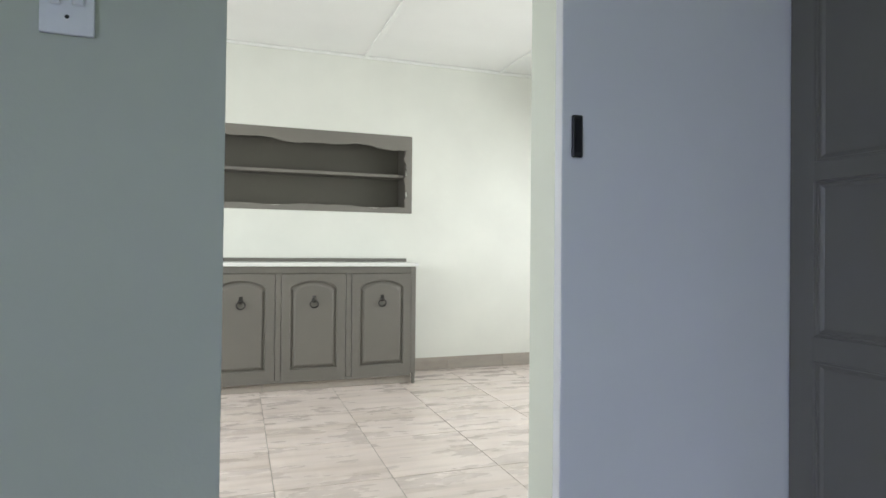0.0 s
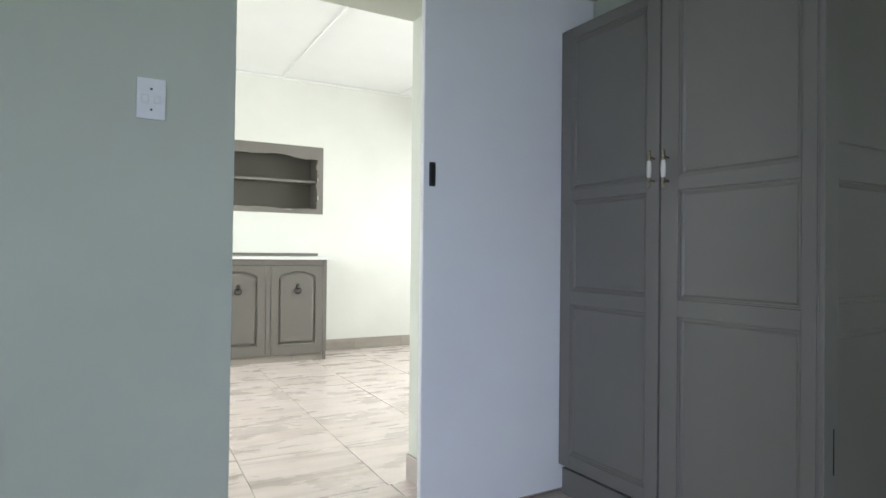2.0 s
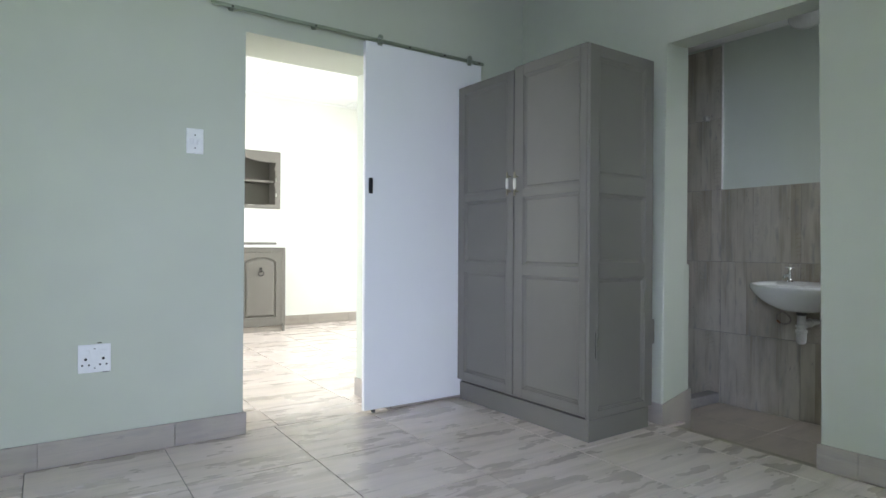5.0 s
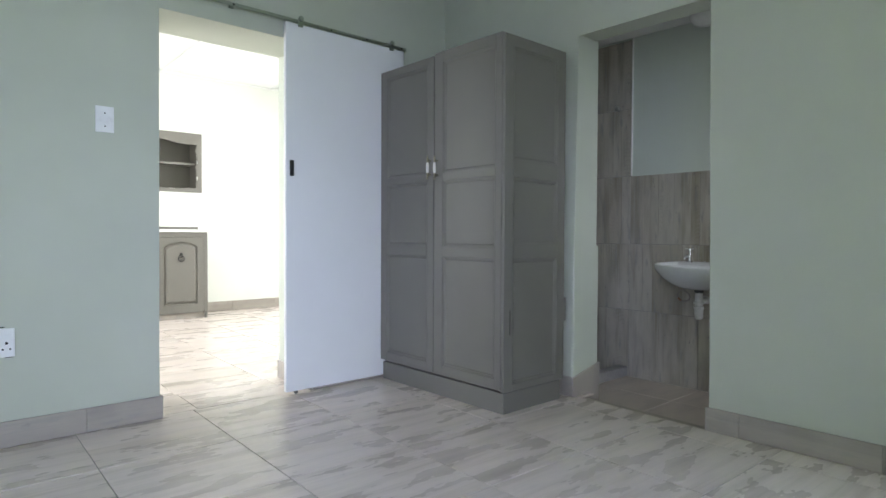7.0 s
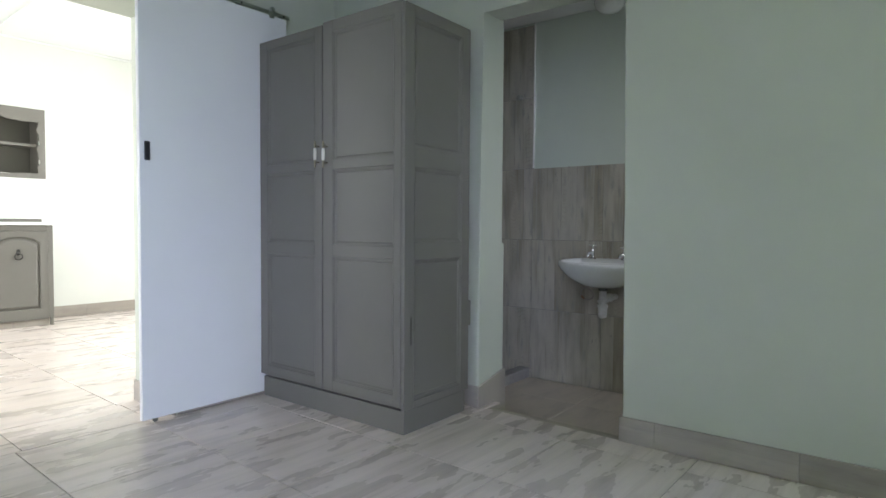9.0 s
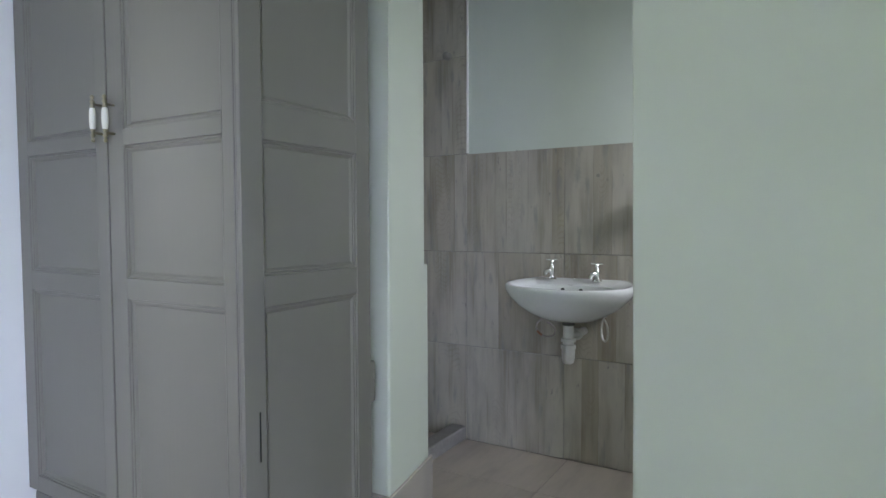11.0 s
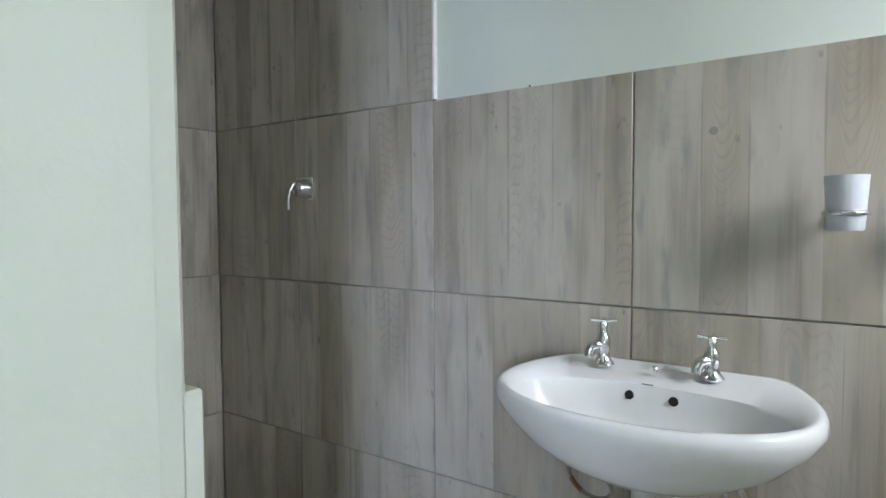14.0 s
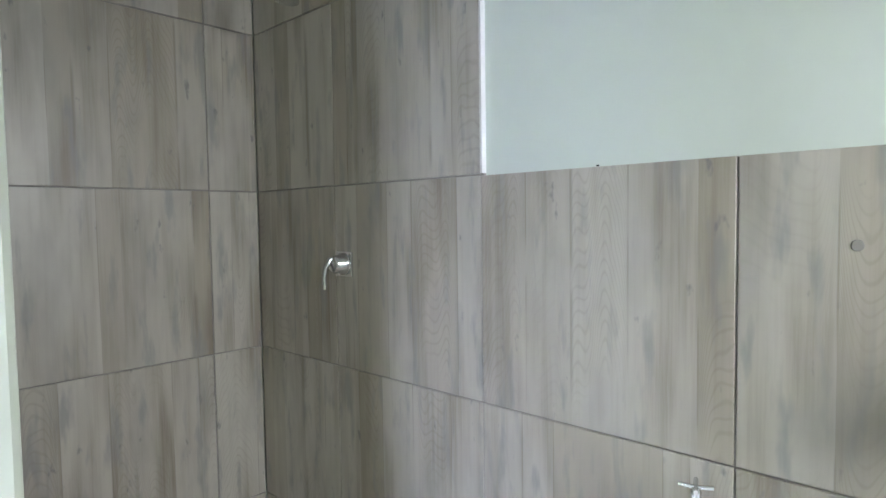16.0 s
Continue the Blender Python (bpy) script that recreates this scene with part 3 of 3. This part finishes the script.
def niche_shelf():
    t = thing("wall_shelf", "recessed grey wall shelf with a wavy carved frame", "shelf")
    x0, x1, z0, z1 = -1.0, 1.538, 1.432, 2.130
    outer, inner = [], []
    n, m = 90, 34
    for k in range(n + 1):
        x = x0 + (x1 - x0) * k / n
        outer.append((x, z1))
        inner.append((x0 + 0.06 + (x1 - x0 - 0.125) * k / n, z1 - 0.095 - 0.035 * (k / n) ** 2 + wavy(k, n, 0, 0.025, 1.0)))
    for k in range(1, m):
        z = z1 - (z1 - z0) * k / m
        outer.append((x1, z))
        inner.append((x1 - 0.062 + wavy(k, m, 0, 0.020, 2.0), z1 - 0.11 - (z1 - z0 - 0.155) * k / m))
    for k in range(n + 1):
        x = x1 - (x1 - x0) * k / n
        outer.append((x, z0))
        inner.append((x1 - 0.065 - (x1 - x0 - 0.125) * k / n, z0 + 0.050 + wavy(k, n, 0, 0.014, 3.0)))
    for k in range(1, m):
        z = z0 + (z1 - z0) * k / m
        outer.append((x0, z))
        inner.append((x0 + 0.06 + wavy(k, m, 0, 0.008, 4.0), z0 + 0.045 + (z1 - z0 - 0.13) * k / m))
    yf, yb = KY - 0.008, KY - 0.0006
    bm = loops(bmesh.new(), [[(x, yb, z) for x, z in outer], [(x, yf, z) for x, z in outer], [(x, yf, z) for x, z in inner], [(x, KY + 0.012, z) for x, z in inner]], False, False)
    part("frame", bm, FRAMEPAINT, t, "grey frame with a hand-carved wavy inner edge")
    y0, y1 = KY + 0.013, KY + 0.2345
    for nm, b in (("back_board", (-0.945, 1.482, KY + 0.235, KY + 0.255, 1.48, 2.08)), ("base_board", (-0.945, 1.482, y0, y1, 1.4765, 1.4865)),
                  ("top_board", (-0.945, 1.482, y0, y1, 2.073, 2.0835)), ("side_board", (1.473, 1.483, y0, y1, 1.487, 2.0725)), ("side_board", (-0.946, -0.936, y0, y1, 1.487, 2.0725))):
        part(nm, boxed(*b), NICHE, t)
    m2 = 110
    front = [(-0.935 + 2.407 * k / m2, KY + 0.045 + wavy(k, m2, 0, 0.006, 5.0)) for k in range(m2 + 1)]
    rim = front + [(1.472, KY + 0.234), (-0.935, KY + 0.234)]
    part("shelf_board", loops(bmesh.new(), [[(x, y, 1.758) for x, y in rim], [(x, y, 1.783) for x, y in rim]], True, True), FRAMEPAINT, t, "wavy-edged shelf board")
    return t


kitchen(niche_shelf())
k_sock = thing("kitchen_outlet", "white wall outlet above the worktop", "socket")
part("plate", boxed(-0.125, -0.075, KY - 0.009, KY - 0.0005, 1.235, 1.345, bevel=0.003), PLASTIC, k_sock)
kitchen(k_sock)


# ---- bathroom ----
BY = -0.602   # middle of the basin


def basin_outline(s, depth, z, back=0.0, n=48):
    """D-shaped outline: straight back on the wall with cut corners, rounded front."""
    out = []
    for k in range(n):
        a = 2 * math.pi * k / n
        c, sn = math.cos(a), math.sin(a)
        if sn >= 0:   # front
            e = 0.93
            y, d = 0.292 * s * math.copysign(abs(c) ** e, c), 0.19 + (depth - 0.19) * abs(sn) ** e
        else:         # cut corner, then the straight back
            u = 1 - abs(2 * (a - math.pi) / math.pi - 1)
            q = min(1.0, u / 0.55)
            w = 0.292 - 0.076 * q ** 1.7 if u < 0.55 else 0.216 * (1 - (u - 0.55) / 0.45)
            y = s * math.copysign(w, c)
            d = 0.19 - (0.19 - back) * q ** 0.95
        out.append((BX - d, BY - y, z))
    return out


def inner_outline(s, z, n=48):
    out = []
    for k in range(n):
        a = 2 * math.pi * k / n
        c, sn = math.cos(a), math.sin(a)
        y = 0.250 * s * math.copysign(abs(c) ** 0.8, c)
        d = 0.225 + (0.135 if sn >= 0 else 0.115) * s * math.copysign(abs(sn) ** 0.85, sn)
        out.append((BX - d, BY - y, z))
    return out


def tilt(o, back, front):
    """Lifts the back of an outline more than its front."""
    return [(x, y, z + front + (back - front) * max(0.0, 1 - (BX - x) / 0.39)) for x, y, z in o]


def wash_basin():
    b = thing("wash_basin", "white ceramic wall-hung wash basin with two chrome taps", "basin")
    R = 0.752
    outs = []
    for s, dep, z, bk in ((0.18, 0.215, 0.5955, 0.12), (0.32, 0.248, 0.5995, 0.080), (0.45, 0.285, 0.611, 0.035), (0.615, 0.322, 0.634, 0.015), (0.79, 0.354, 0.666, 0.004), (0.945, 0.380, 0.710, 0.001), (1.0, 0.39, 0.738, 0.001)):
        outs.append(basin_outline(s, dep, z, bk))
    outs.append(tilt(basin_outline(0.995, 0.388, R - 0.002, 0.002), 0.018, 0.0))
    outs.append(tilt(basin_outline(0.975, 0.381, R + 0.004, 0.006), 0.018, 0.0))
    outs.append(tilt(basin_outline(0.945, 0.370, R + 0.004, 0.012), 0.018, 0.0))
    for s, z in ((1.0, R - 0.002), (0.985, R - 0.010), (0.95, R - 0.035), (0.85, R - 0.075), (0.65, R - 0.105), (0.35, R - 0.118), (0.10, R - 0.122)):
        outs.append(inner_outline(s, z))
    body = part("bowl", loops(bmesh.new(), outs, True, True), CERAMIC, b, "", 60)
    for y in (-0.551, -0.637):
        part("overflow_hole", lathe(bmesh.new(), [(0, 0.003), (0.008, 0.003), (0.010, 0.0)], look((BX - 0.114, y, 0.728), (BX + 1.0, y, 0.35)), 14), HOLE, body)
    part("drain", lathe(bmesh.new(), [(0, 0.004), (0.012, 0.004), (0.03, 0.001), (0.032, 0)], pose(BX - 0.225, BY, 0.631), 20), CHROME, body, "chrome drain", 50)
    part("plug_stay", lathe(bmesh.new(), [(0.004, 0), (0.004, 0.006), (0.007, 0.008), (0.005, 0.012), (0, 0.013)], pose(BX - 0.072, -0.590, 0.770), 12), CHROME, body, "", 50)
    part("maker_mark", boxed(BX - 0.108, BX - 0.105, -0.596, -0.574, 0.749, 0.752), RUBBER, body)
    for y, turn, dz in ((-0.476, 20, 0.0), (-0.694, 5, -0.014)):
        tap = part("tap", lathe(bmesh.new(), [(0, 0), (0.024, 0), (0.026, 0.004), (0.022, 0.010), (0.015, 0.018), (0.013, 0.03), (0.016, 0.038), (0.016, 0.060), (0.012, 0.066), (0.009, 0.072), (0.009, 0.085), (0.011, 0.088), (0.008, 0.096), (0, 0.097)], pose(BX - 0.055, y, 0.766) @ Matrix.Diagonal((0.9, 0.9, 1 + dz * 8, 1)), 20), CHROME, b, "chrome pillar tap with a cross handle", 45)
        tx = BX - 0.055
        part("spout", tube(bmesh.new(), [(tx - 0.72 * q, y + 0.69 * q, z + dz / 2) for q, z in ((0, 0.809), (0.016, 0.812), (0.027, 0.808), (0.033, 0.799), (0.034, 0.788))], 0.0105, 12), CHROME, tap, "", 50)
        bm = bmesh.new()
        for a in (turn, turn + 90):
            c, s2 = 0.027 * math.cos(radians(a)), 0.027 * math.sin(radians(a))
            tube(bm, [(tx - c, y - s2, 0.864 + dz), (tx, y, 0.861 + dz), (tx + c, y + s2, 0.864 + dz)], 0.0038, 8)
        part("cross_handle", bm, CHROME, tap, "", 50)


wash_basin()


def trap():
    t = thing("basin_trap", "white plastic bottle trap under the basin", "trap")
    x, y = BX - 0.165, -0.597
    part("tailpiece", lathe(bmesh.new(), [(0, 0.595), (0.028, 0.595), (0.028, 0.578), (0.024, 0.576), (0.024, 0.573), (0, 0.573)], pose(x, y, 0), 18), RUBBER, t, "dark grey rubber collar", 40)
    part("body", lathe(bmesh.new(), [(0, 0.5725), (0.024, 0.5725), (0.025, 0.487), (0.033, 0.485), (0.034, 0.468), (0.030, 0.465), (0.029, 0.425), (0.025, 0.405), (0.016, 0.397), (0, 0.395)], pose(x, y, 0), 20), PIPE, t, "", 40)
    part("nut", lathe(bmesh.new(), [(0.0248, 0.516), (0.033, 0.514), (0.034, 0.500), (0.0248, 0.498)], pose(x, y, 0), 12), PIPE, t, "", 30)
    part("outlet", tube(bmesh.new(), [(x + 0.018, y - 0.006, 0.522), (x + 0.04, y - 0.014, 0.525), (x + 0.075, y - 0.020, 0.525), (BX - 0.004, y - 0.022, 0.525)], 0.019, 14), PIPE, t, "", 50)
    part("outlet_nut", lathe(bmesh.new(), [(0.020, 0), (0.028, 0.002), (0.028, 0.020), (0.020, 0.022)], pose(x + 0.055, y - 0.018, 0.525, 0, 90), 14), PIPE, t, "", 40)


trap()


def hose(label, y, z, w, h, mat):
    t = thing("supply_hose", label, "hose", "hoses under the basin")
    pts = []
    for k in range(26):
        a = math.pi * 2 * k / 25 * 0.86 + 0.45
        pts.append((BX - 0.13 + 0.05 * math.cos(a * 0.5), y + w * math.sin(a), z + h * math.cos(a)))
    part("hose", tube(bmesh.new(), pts, 0.0045, 10), mat[0], t, "", 60)
    part("connector", tube(bmesh.new(), pts[8:12], 0.0054, 10), mat[1], t, "", 60)
    part("stub", tube(bmesh.new(), [pts[0], (BX - 0.03, y - 0.01, z + h + 0.01), (BX - 0.004, y - 0.015, z + h + 0.012)], 0.0044, 10), mat[0], t, "", 60)


hose("looped braided metal supply hose with a copper end", -0.474, 0.546, 0.060, 0.040, (chrome("braided hose", (0.46, 0.42, 0.40), 0.3), COPPER))
hose("looped braided metal supply hose with white tape", -0.752, 0.565, 0.024, 0.056, (chrome("braided hose, bright", (0.72, 0.71, 0.70), 0.3), PIPE))


def tumbler():
    t = thing("tumbler_holder", "frosted glass tumbler in a chrome wall ring", "cup holder")
    x, y, z = BX - 0.066, -0.905, 1.060
    part("tumbler", lathe(bmesh.new(), [(0, 0.0), (0.026, 0.0), (0.028, 0.003), (0.0335, 0.094), (0.031, 0.094), (0.025, 0.006), (0, 0.005)], pose(x, y, z), 28), FROSTED, t, "frosted white glass tumbler", 40)
    part("ring", tube(bmesh.new(), [(x + 0.0325 * math.cos(a), y + 0.0325 * math.sin(a), z + 0.030) for a in [2 * math.pi * k / 28 for k in range(28)]], 0.004, 10, True), CHROME, t, "", 60)
    part("arm", tube(bmesh.new(), [(x + 0.034, y, z + 0.030), (BX - 0.012, y, z + 0.030)], 0.006, 10), CHROME, t, "", 60)
    part("rose", lathe(bmesh.new(), [(0, 0.016), (0.012, 0.014), (0.020, 0.006), (0.022, 0)], look((BX - 0.0005, y, z + 0.03), (BX + 1, y, z + 0.03)), 20), CHROME, t, "", 50)


tumbler()


def towel_rail():
    t = thing("towel_rail", "chrome towel rail on the bathroom wall", "towel rail")
    z, x = 1.098, BX - 0.058
    WB = BX + 0.0115
    for y in (-1.078, -1.66):
        part("mount", lathe(bmesh.new(), [(0, 0.086), (0.014, 0.084), (0.017, 0.070), (0.016, 0.040), (0.014, 0.024), (0.026, 0.016), (0.032, 0.006), (0.032, 0)], look((WB, y, z), (WB + 1, y, z)), 22), CHROME, t, "", 50)
    part("bar", tube(bmesh.new(), [(x, -1.091, z), (x, -1.647, z)], 0.0085, 14), CHROME, t, "", 60)


towel_rail()


def mixer():
    t = thing("shower_mixer", "chrome lever shower mixer on the tiles", "mixer")
    y, z = 0.508, 1.182
    face = look((BX - 0.0005, y, z), (BX + 1, y, z))
    part("plate", boxed(BX - 0.008, BX - 0.0005, y - 0.035, y + 0.035, z - 0.035, z + 0.035, bevel=0.003, seg=2), CHROME, t)
    part("body", lathe(bmesh.new(), [(0.031, 0.008), (0.031, 0.012), (0.027, 0.018), (0.025, 0.036), (0.019, 0.044), (0, 0.046)], face, 24), CHROME, t, "", 40)
    part("lever", tube(bmesh.new(), [(BX - 0.030, y + 0.004, z + 0.016), (BX - 0.048, y + 0.008, z + 0.014), (BX - 0.060, y + 0.012, z - 0.008), (BX - 0.064, y + 0.014, z - 0.038), (BX - 0.062, y + 0.014, z - 0.066)], 0.0075, 12), CHROME, t, "", 60)


mixer()


def shower_head():
    t = thing("wall_shower", "chrome shower arm and rose high on the tiles", "shower head")
    part("arm", tube(bmesh.new(), [(BX - 0.001, 0.56, 2.00), (BX - 0.08, 0.55, 2.00), (BX - 0.13, 0.54, 1.97), (BX - 0.15, 0.532, 1.93)], 0.010, 12), CHROME, t, "", 60)
    part("rose", lathe(bmesh.new(), [(0, 0.05), (0.012, 0.05), (0.016, 0.03), (0.034, 0.008), (0.036, 0), (0, 0)], pose(BX - 0.160, 0.527, 1.872, 0, 12), 22), CHROME, t, "", 40)
    part("flange", lathe(bmesh.new(), [(0.010, 0.012), (0.022, 0.008), (0.028, 0)], look((BX - 0.0005, 0.56, 2.00), (BX + 1, 0.56, 2.00)), 20), CHROME, t, "", 50)


shower_head()
hook = thing("wall_hook", "small chrome knob hook high on the shower tiles", "hook")
part("knob", lathe(bmesh.new(), [(0, 0.045), (0.012, 0.044), (0.019, 0.036), (0.019, 0.030), (0.009, 0.022), (0.008, 0.008), (0.018, 0.004), (0.020, 0)], look((BX - 0.0005, 0.122, 1.918), (BX + 1, 0.122, 1.918)), 20), chrome("worn hook metal", (0.40, 0.39, 0.37), 0.32), hook, "", 50)

lamp = thing("ceiling_light", "white opal glass dome ceiling light, switched off", "ceiling light")
part("base", lathe(bmesh.new(), [(0, BC - 0.0005), (0.085, BC - 0.0005), (0.085, BC - 0.022), (0.0, BC - 0.022)], pose(2.79, -0.625, 0), 28), WINFRAME, lamp, "", 40)
part("shade", lathe(bmesh.new(), [(0.078, BC - 0.0225), (0.092, BC - 0.045), (0.095, BC - 0.065), (0.085, BC - 0.092), (0.06, BC - 0.112), (0.03, BC - 0.121), (0, BC - 0.123)], pose(2.79, -0.625, 0), 28), OPAL, lamp, "", 60)

solid("doorway_tile_edge", boxed(B1 + 0.012, B1 + 0.060, -0.3095, NY - 0.002, BF, 0.889, bevel=0.004), WALL, "thick plastered edge of the tiling beside the doorway", "trim", "structure")
solid("tile_trim", boxed(BX - 0.003, BX + 0.0115, 0.010, 0.0155, 1.4045, BC - 0.001), TRIMWHITE, "white tile edge trim strip", "trim", "structure")
solid("shower_kerb", boxed(B1 + 0.0605, BX, 0.02, 0.11, BF, -0.045, bevel=0.006), plain("kerb screed", (0.34, 0.33, 0.32), 0.6, 0.1), "low pale shower kerb", "kerb", "structure")
RAMP = [(B0 - 0.004, -0.25), (B0 - 0.004, -0.0015), (B0 + 0.03, -0.003), (B0 + 0.10, -0.016), (B0 + 0.25, -0.075), (B0 + 0.33, -0.108), (B0 + 0.38, BF + 0.001), (B0 + 0.38, -0.25)]
solid("threshold_ramp", loops(bmesh.new(), [[(x, y, z) for x, z in RAMP] for y in (-1.117, -0.329)], True, True), SCREED, "smooth beige screed ramp down into the bathroom", "threshold", "structure", 40)

# ---- tiles ----
CACHE = {}


def tile_mesh(name, w, h, d, material):
    """A tile in local x and y, its face at z = 0, with a small bevel; the boards run along x."""
    key = (material.name, round(w, 3), round(h, 3))
    if key not in CACHE:
        b = 0.0011
        o = [(-w / 2, -h / 2), (w / 2, -h / 2), (w / 2, h / 2), (-w / 2, h / 2)]
        sh = [(x - math.copysign(b, x), y - math.copysign(b, y)) for x, y in o]
        CACHE[key] = mesh_of(name, loops(bmesh.new(), [[(x, y, -d) for x, y in o], [(x, y, -b) for x, y in o], [(x, y, 0) for x, y in sh]], False, True), material)
    return CACHE[key]


def lay(parent, name, material, us, vs, m, joint=0.004, d=0.009, swap=False, keep=None):
    """Tiles between the grid lines us and vs of the plane m."""
    for u0, u1 in zip(us, us[1:]):
        for v0, v1 in zip(vs, vs[1:]):
            if u1 - u0 < 0.02 or v1 - v0 < 0.02 or (keep and not keep((u0 + u1) / 2, (v0 + v1) / 2)):
                continue
            w, h = u1 - u0 - joint, v1 - v0 - joint
            turn = random.choice((0, 180))
            if swap:
                me, turn = tile_mesh(name, h, w, d, material), turn + 90
            else:
                me = tile_mesh(name, w, h, d, material)
            ob = new(name, me)
            ob.parent = parent
            ob.matrix_basis = m @ pose((u0 + u1) / 2, (v0 + v1) / 2, random.uniform(-0.0004, 0.0004), 0, 0, turn)


def lines(start, pitch, lo, hi):
    k = math.ceil((lo - start) / pitch - 1e-6)
    out = [lo] if start + k * pitch - lo > 0.02 else []
    while start + k * pitch < hi - 0.02:
        out.append(start + k * pitch)
        k += 1
    return out + [hi]


P = 0.556
floor = solid("floor", boxed(-4.6, B0 + 0.002, SY, 1.245, -0.2, -0.0035), GROUT, "wood-look tiled floor with grey grout", "floor", "structure")
turned = pose(0.035, 0.262, 0, 0, 0, -1.6)
lay(floor, "floor_tile", TILE, lines(0, P, -4.6, 1.97), lines(-1.112, P, -6.3, -1.668), turned)
lay(floor, "floor_tile", TILE, lines(0, P, -4.6, 1.838), [-1.668, -1.112, -0.567], turned)
lay(floor, "floor_tile", TILE, lines(0, P, -4.6, 1.97), [-0.567, 0, 0.605], turned)
door_row = pose(0.078, 0.868, 0, 0, 0, -1.6)
lay(floor, "floor_tile", TILE, lines(0, P, -0.5, 1.2), [0, 0.378], door_row)
floor_k = solid("floor_kitchen", boxed(-2.3, 3.7, 1.245, KY + 0.1, -0.2, -0.0035), GROUT, "wood-look tiled kitchen floor with grey grout", "floor", "structure")
lay(floor_k, "floor_tile", TILE, lines(0, 0.552, -2.2, 3.6), lines(0, 0.608, 0, 3.7), pose(0.078, 1.248, 0, 0, 0, -2.2))
floor_b = solid("floor_bathroom", boxed(B1 - 0.002, BX + 0.012, -1.9, NY + 0.012, BF - 0.2, BF - 0.0035), GROUT, "tiled bathroom floor below the bedroom's level", "floor", "structure")
lay(floor_b, "floor_tile", TILE_F, lines(B1, P, B1, BX), lines(0.017, P, -1.9, NY), pose(0, 0, BF))

# bathroom walls: boards upright
zs = [BF, 0.388, 0.888, 1.401, 1.909, 2.425]
wall_e = bpy.data.objects["wall_bathroom_east"]
face_e = Matrix(((0, 0, -1, BX), (1, 0, 0, 0), (0, 1, 0, 0), (0, 0, 0, 1)))
bed_e = solid("tile_bed_east", boxed(BX + 0.005, BX + 0.0118, -1.023, 0.010, BF, 1.398), GROUT_W, "grout bed behind the basin tiles", "grout", "structure")
solid("tile_bed_shower", boxed(BX + 0.005, BX + 0.0118, 0.0105, NY, BF, 2.424), GROUT_W, "grout bed behind the shower tiles", "grout", "structure")
solid("tile_bed_low", boxed(BX + 0.005, BX + 0.0118, -1.9, -1.0235, BF, 0.885), GROUT_W, "grout bed behind the low tiles", "grout", "structure")
lay(wall_e, "wall_tile", TILE_W, [0.017, 0.553, NY], zs, face_e, 0.0042, swap=True)
lay(wall_e, "wall_tile", TILE_W, [-1.025, -0.518, 0.017], zs[:4], face_e, 0.0042, swap=True)
lay(wall_e, "wall_tile", TILE_W, [-1.9, -1.535, -1.025], zs[:3], face_e, 0.0042, swap=True)
part("tile_chip", boxed(BX - 0.0015, BX + 0.003, -0.272, -0.267, 1.3992, 1.4025, bevel=0.001), HOLE, wall_e, "small dark chip in a tile edge")
part("knot_mark", lathe(bmesh.new(), [(0, 0.0008), (0.0075, 0.0008), (0.0085, 0)], look((BX - 0.0004, -0.68, 1.258), (BX + 1, -0.68, 1.258)), 16), plain("faded knot print", (0.31, 0.295, 0.27), 0.4), wall_e, "round grey mark on a tile")
wall_n = bpy.data.objects["wall_bathroom_north"]
face_n = Matrix(((1, 0, 0, 0), (0, 0, -1, NY), (0, 1, 0, 0), (0, 0, 0, 1)))
solid("tile_bed_north", boxed(B1, BX, NY + 0.005, NY + 0.0118, BF, 2.424), GROUT_W, "grout bed behind the end wall tiles", "grout", "structure")
lay(wall_n, "wall_tile", TILE_W, [B1 + 0.02, 2.31, 2.827, BX], zs, face_n, 0.0042, swap=True)

# skirting of cut tiles
def skirting(name, axis, a0, a1, t, out, start, h=0.118, drop=0.0):
    """Cut tiles along a wall; out is the way they face, +1 or -1."""
    sk = solid(name, (boxed(a0, a1, min(t, t + out * 0.006), max(t, t + out * 0.006), 0.0, h - 0.002) if axis == "x" else boxed(min(t, t + out * 0.006), max(t, t + out * 0.006), a0, a1, 0.0, h - 0.002)), GROUT, "skirting of cut wood-look tiles", "skirting", "structure")
    f = t + out * 0.013
    m = Matrix(((1, 0, 0, 0), (0, 0, out, f), (0, 1, 0, 0), (0, 0, 0, 1))) if axis == "x" else Matrix(((0, 0, out, f), (1, 0, 0, 0), (0, 1, 0, 0), (0, 0, 0, 1)))
    lay(sk, "skirting_tile", TILE_S, lines(start, P, a0, a1), [0.001, h], m, joint=0.002, d=0.008)
    return sk


skirting("baseboard_north", "x", -4.6, -0.116, A0, -1, -0.46)
skirting("baseboard_north_right", "x", 0.756, B0, A0, -1, 0.9)
skirting("baseboard_jamb", "y", A0 - 0.012, A1 - 0.001, 0.7415, -1, 2.0)
skirting("baseboard_jamb_left", "y", A0 - 0.012, A1 - 0.001, -0.1275, 1, 2.0)
skirting("baseboard_east", "y", -0.327, A0 - 0.014, B0, -1, 0.2)
skirting("baseboard_east_right", "y", SY, -1.108, B0, -1, -1.27)
jamb = solid("baseboard_bath_jamb", boxed(B0 - 0.0125, B1 + 0.058, -0.3285, -0.3165, -0.14, 0.117, bevel=0.0015), TILE_S, "skirting tile cut to rise into the doorway", "skirting", "structure")
for v in jamb.data.vertices:
    if v.co.z > 0.1:
        v.co.z += 0.045 * (v.co.x - B0) / (B1 - B0)
kitchen(skirting("baseboard_kitchen", "x", 1.445, 3.6, KY, -1, 1.90))
